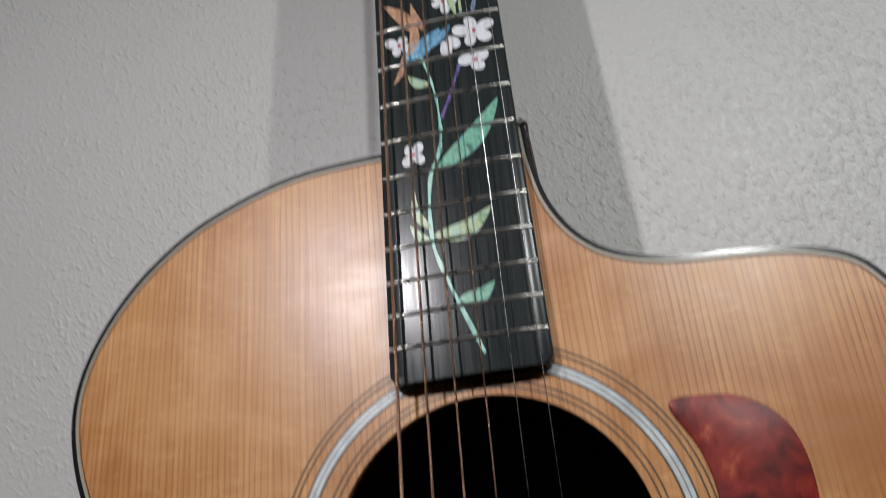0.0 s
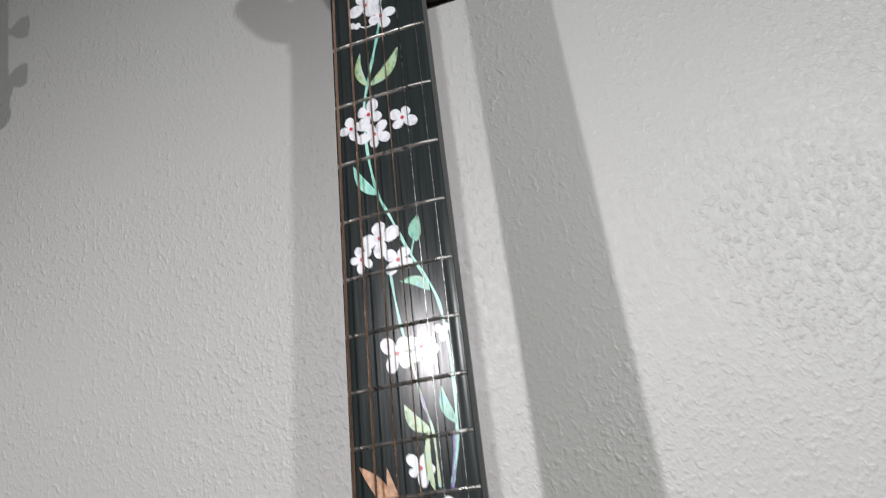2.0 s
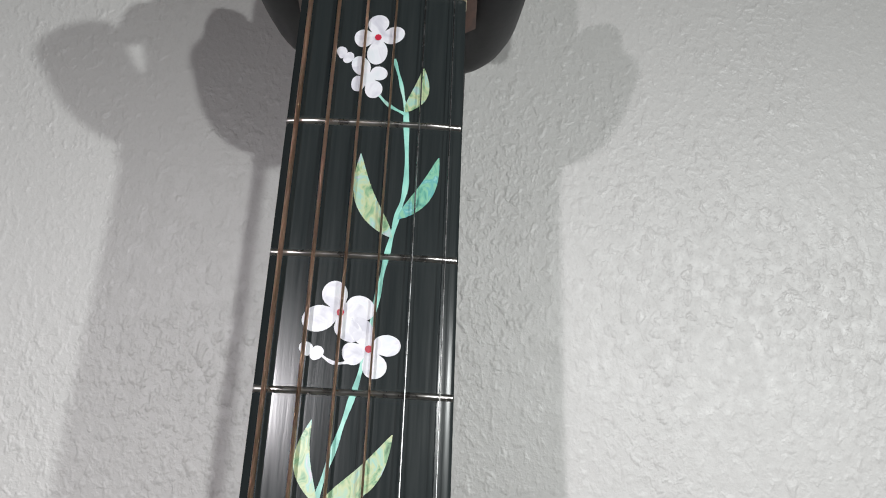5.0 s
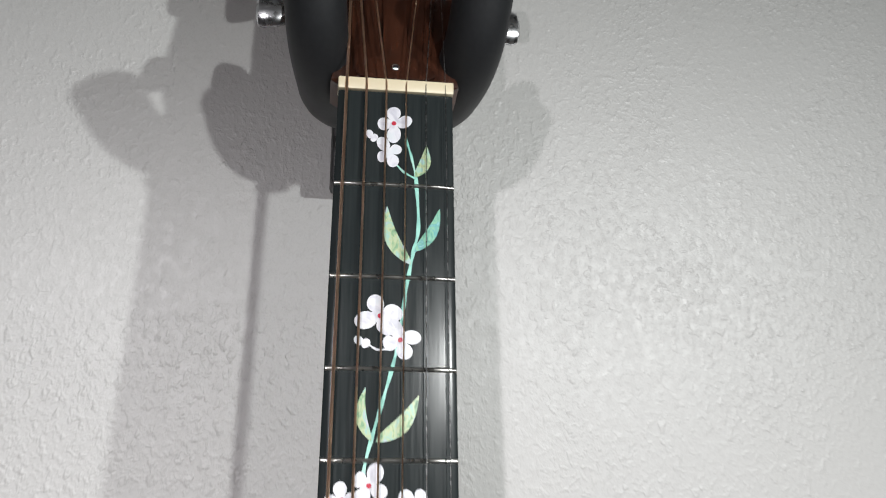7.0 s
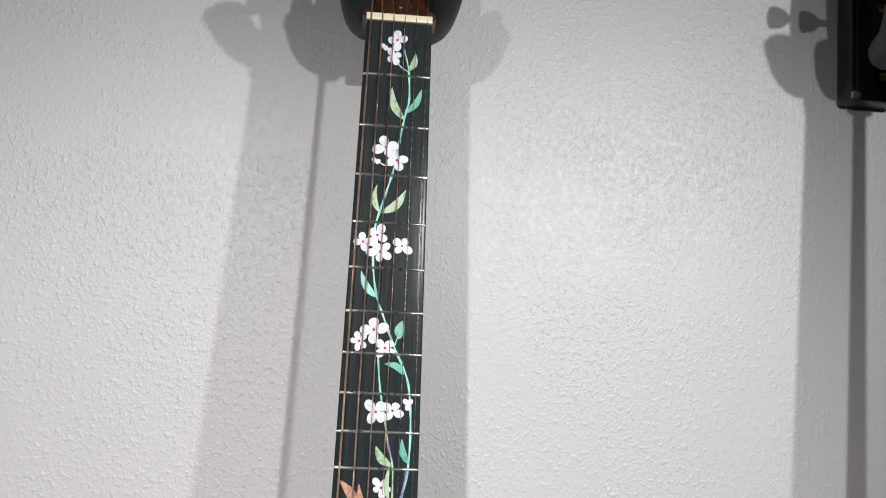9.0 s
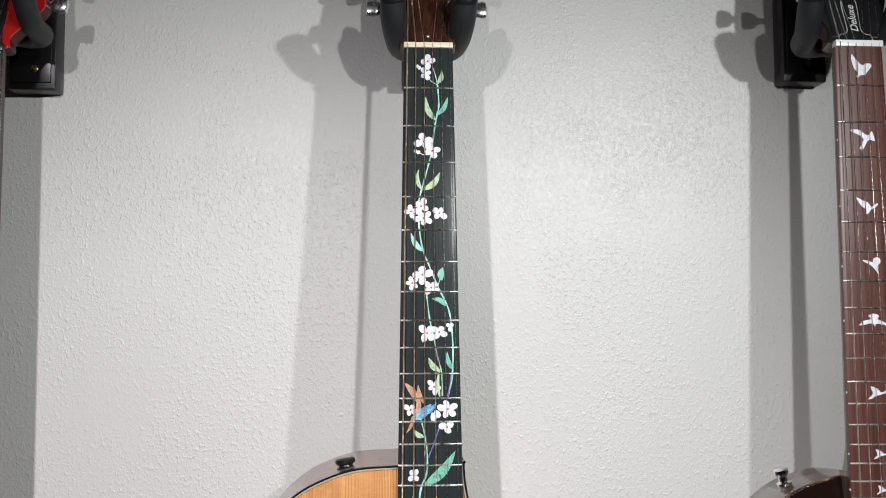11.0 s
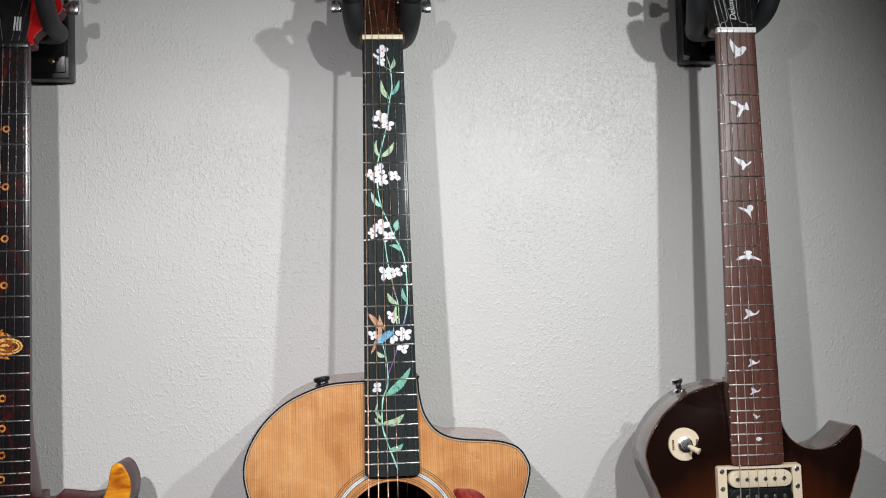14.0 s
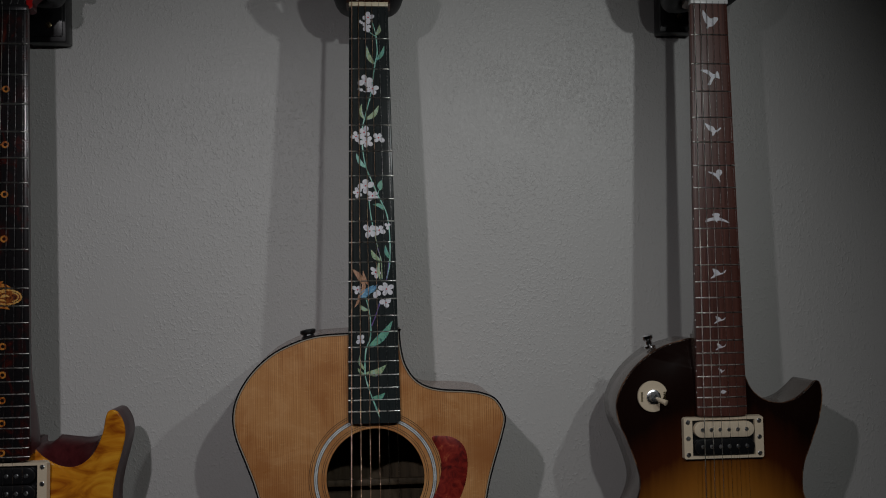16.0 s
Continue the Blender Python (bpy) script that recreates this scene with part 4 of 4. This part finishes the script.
    part("switch_collar", bm, SATIN, plate, "knurled chrome switch collar")
    bm = tube(smooth_line([(cx, y - 0.004, cz), (cx + 0.003, y - 0.008, cz - 0.002), (cx + 0.0075, y - 0.013, cz - 0.0045), (cx + 0.0095, y - 0.015, cz - 0.0056), (cx + 0.0102, y - 0.0157, cz - 0.006)], 4), [0.0016] * 5 + [0.0026 + 0.0001 * k for k in range(8)] + [0.0036, 0.0034, 0.0028, 0.0014], 14)
    part("switch_lever", bm, CREAM, plate, "cream lever tip")
    bars(plate, Matrix.Translation((cx, y - 0.0012, cz)), [(0.0128, 0.0022 * k, 0.0022, 0.0014) for k in (-2, -1, 0, 1, 2)] + [(-0.0128, 0.0022 * k, 0.0022, 0.0014) for k in (-2, -1, 0, 1, 2)], BRASS)
    bm = turned((-0.0672, 0.040, -0.388), (-0.25, 0, 1), [(0, 0.0065), (0.0025, 0.0068), (0.004, 0.004), (0.008, 0.0038), (0.011, 0.0066), (0.014, 0.0066), (0.0155, 0.004)], 22)
    part("strap_button", bm, CHROME, g, "chrome strap lock button")
    return g


# ---- amber electric guitar ----
def amber_guitar():
    m = HANG @ pose(-0.3883, 0.0045, -0.0066, 2.25, 0.358, 0)
    g = root("electric_guitar", m, "amber quilted double-cutaway electric guitar with cherry sides", "guitar", "guitars on the wall")
    right = [(22, -462), (27, -471), (38, -481.5), (55, -490.5), (72, -490.5), (87, -479), (97, -458), (100.5, -440), (103, -433.5), (108, -431.5), (114, -434.5), (120, -446), (121.5, -459), (118, -477), (112, -501), (108.5, -527), (112, -556), (128, -596), (150, -640), (160, -688), (150, -735), (116, -775), (58, -795)]
    left = [(0, -800), (-58, -795), (-116, -775), (-152, -735), (-164, -688), (-156, -640), (-136, -596), (-122, -556), (-120, -520), (-127, -480), (-136, -440), (-136, -412), (-128, -400), (-118, -402), (-108, -425), (-92, -452), (-70, -468), (-45, -468), (-28, -462)]
    line = smooth_line(flat(right + left), 4, True)

    def scooped(p):
        f = max(0.0, 1 - ((p.x - 0.060) / 0.042) ** 2) if p.z > -0.5 else 0.0
        f *= min(1.0, max(0.0, (p.x - 0.024) / 0.018))
        return Vector((0, 0, 0.027 * f))

    carved_body(g, line, 0.019, 0.046, 0.008, quilt(), CHERRY, "amber quilted maple arched top", "dark cherry red body sides with scooped cutaway", (0, 0, -0.64), scooped)
    n = Neck(g, 0.635, 24, 0.0213, 0.0285, -0.4805, 0.29, 0.0062, FLAME, CHERRY)
    n.back(-0.475, 0.042, 0.11)
    n.nut(BLACK_PLASTIC, 0.0018, 0.007)
    for i in (3, 5, 7, 9, 15, 17, 19, 21, 24):
        z = (fret_z(0.635, i) + fret_z(0.635, i - 1)) / 2
        bm = ring_flat(0.0003, z, 0.0019, 0.0038, -0.0003, 0.0003, 24)
        ring = part("ring_inlay", bm, FIRE, g, "orange ring inlay" if i == 3 else "")
        n.leaf(-6.5, z * 1000 - 0.6, -3.4, z * 1000, 1.6, 0.0, FIRE, "flame_inlay")
    z = (fret_z(635, 12) + fret_z(635, 11)) / 2
    # a printed face of flames lying on its side across the twelfth space
    n.leaf(-13, z, 19, z, 18, 0.0, EMBER, "flame_inlay", 0.00016)
    n.stem([(4 + 14.5 * math.cos(k * math.pi / 8), z + 7.6 * math.sin(k * math.pi / 8)) for k in range(17)], 2.2, GOLD)
    n.stem([(9 + 6.5 * math.cos(k * math.pi / 6 - 1.57), z + 4.6 * math.sin(k * math.pi / 6 - 1.57)) for k in range(7)], 1.6, GOLD)
    for dx, dz, ex, ez, w, mat in ((-3, 0, 7, 0.4, 3.4, GOLD), (-15, 2.2, -6, 4.6, 2.6, FIRE), (-15, -2.2, -6, -4.6, 2.6, FIRE), (-6, 3.2, 4, 5.2, 2.4, GOLD), (-6, -3.2, 4, -5.2, 2.4, GOLD)):
        n.leaf(dx, z + dz, ex, z + ez, w, 0.12, mat, "flame_inlay")
    for dx, dz, ex, ez, w, mat in ((-19, 9.6, -4, 11, 5, GOLD), (-10, 11, 8, 10.4, 4.4, FIRE), (-16, 11, -7, 18.5, 5, GOLD), (-6, 11.5, 0, 17, 3.6, FIRE), (-19, -9.6, -2, -10.6, 6, GOLD), (-12, -11, -8, -19, 5, GOLD), (-4, -10.5, 7, -13, 4, FIRE), (-18, -12, -15, -24, 4, FIRE)):
        n.leaf(dx, z + dz, ex, z + ez, w, 0.1, mat, "flame_inlay", 0.0003)
    hs = head_space(10, 0.004)
    side = [(21.3, 0), (25, 12), (42, 30), (51, 44), (46, 62), (44, 100), (40, 140), (32, 165), (14, 180), (0, 172)]
    outline = smooth_line(flat(side + [(-x, z * 0.96 + 3) for x, z in side[-2::-1]]), 4, True)
    head = headstock(g, hs, outline, 0.0140, CHERRY, RED, "red headstock face")
    cover = smooth_line(flat([(-17, 1), (-18, 10), (-18, 60), (-10, 80), (0, 84), (10, 80), (18, 60), (18, 10), (17, 1)]), 4, True)
    bm = prism(cover, -0.0014, -0.0001, 0.0004)
    bmesh.ops.transform(bm, matrix=hs, verts=bm.verts)
    cov = part("truss_rod_cover", bm, BLACK_PLASTIC, head, "black cover with silver lettering bars")
    bars(cov, hs, [(0.0045 + 0.0028 * k, 0.024, 0.0017, 0.016) for k in range(3)] + [(0.010, 0.056, 0.006, 0.0015), (0.010, 0.062, 0.006, 0.0015), (0.0075, 0.059, 0.0015, 0.006)], GREY_INK, -0.0018)
    posts = {}
    for i, z in enumerate((0.054, 0.093, 0.132)):
        posts[i] = tuner(head, hs, -0.031, z, -1, 0.012, 0.021)
        posts[5 - i] = tuner(head, hs, 0.031, z, 1, 0.012, 0.021)
    for i in range(6):
        posts[i] = posts[i] + Vector((0.003 if i < 3 else -0.003, 0, 0))
    strings(g, n, 0.635, 0.0176, 0.0262, (-0.0018, -0.009), (1.17, 0.92, 0.7, 0.46, 0.36, 0.28), [NICKEL] * 3 + [STEEL] * 3, posts, -0.001)
    humbucker(g, 0.0, -0.5055, 0.004, (BLACK_PLASTIC, BLACK_PLASTIC), CREAM)
    humbucker(g, 0.0, -0.598, 0.003, (BLACK_PLASTIC, BLACK_PLASTIC), CREAM)
    br = part("bridge", slab(-0.040, 0.040, -0.008, 0.011, -0.668, -0.628, 0.003), CHROME, g, "chrome tremolo bridge")
    for i in range(6):
        part("bridge_saddle", slab(-0.0305 + 0.0105 * i, -0.0220 + 0.0105 * i, -0.010, -0.006, -0.645, -0.630, 0.001), CHROME, br)
    for x, z in ((80, -650), (98, -690), (70, -705)):
        knob(g, x / 1000, 0.012, z / 1000, BLACK_PLASTIC)
    return g


# ---- wall hangers ----
def wall_hanger(x, spread, label, drop=0.0, stout=1.0, lift=0.0):
    """A block on the wall with a padded yoke that carries a headstock."""
    base = Matrix.Translation((x, WALL_Y, 1.7395 - drop))
    h = root("guitar_hanger", base, label, "guitar hanger", "guitar hangers on the wall")
    bm = slab(-0.0225, 0.0225, -0.023, 0.0, 0, 0.092, 0.0022)
    part("wall_block", bm, BLOCK, h, "black painted mounting block")
    bm = slab(-0.0185, 0.0185, -0.0246, -0.0229, 0.007, 0.085, 0.0007)
    part("face_plate", bm, BLACK_PLASTIC, h, "flat black metal plate")
    for z in (0.020, 0.076):
        screw(h, 0.003, -0.0246, z, 0.0036, BRASS)
    zc, back = 0.0245 + drop + lift, -0.063
    part("shaft", tube([(0, -0.02, 0.046), (0, -0.036, 0.042), (0, back, zc)], 0.0052, 14), BLOCK, h)
    tip, foot = spread
    for s in (-1, 1):
        line = smooth_line([(0, back, zc), (s * foot * 0.55, back - 0.001, zc - 0.001), (s * foot, back - 0.012, zc - 0.001), (s * (foot * 0.5 + tip * 0.5), back - 0.036, zc + 0.001), (s * (foot * 0.15 + tip * 0.85), -0.115, zc + 0.011), (s * tip, -0.126, zc + 0.026)], 6)
        rad = [stout * (0.0090 + 0.0026 * min(1, k / 10)) for k in range(len(line))]
        arm = part("padded_arm", tube(line, rad, 20), FOAM, h, "black foam-covered arm")
        d = (line[-1] - line[-2]).normalized()
        part("end_cap", turned(line[-1], d, [(a, r * stout) for a, r in ((-0.001, 0.0119), (0.0030, 0.0117), (0.0055, 0.0106), (0.0070, 0.0082), (0.0066, 0.0070), (0.0064, 0.0005))], 22), BLACK_PLASTIC, arm)
    return h


acoustic_guitar()
sunburst_guitar()
amber_guitar()
wall_hanger(0.0, (0.0315, 0.0235), "black padded wall hanger holding the acoustic guitar")
wall_hanger(0.3855, (0.042, 0.027), "black padded wall hanger holding the sunburst guitar", -0.009, 0.94, 0.008)
wall_hanger(-0.378, (0.031, 0.029), "black padded wall hanger holding the amber guitar", 0.008, 0.84, 0.006)
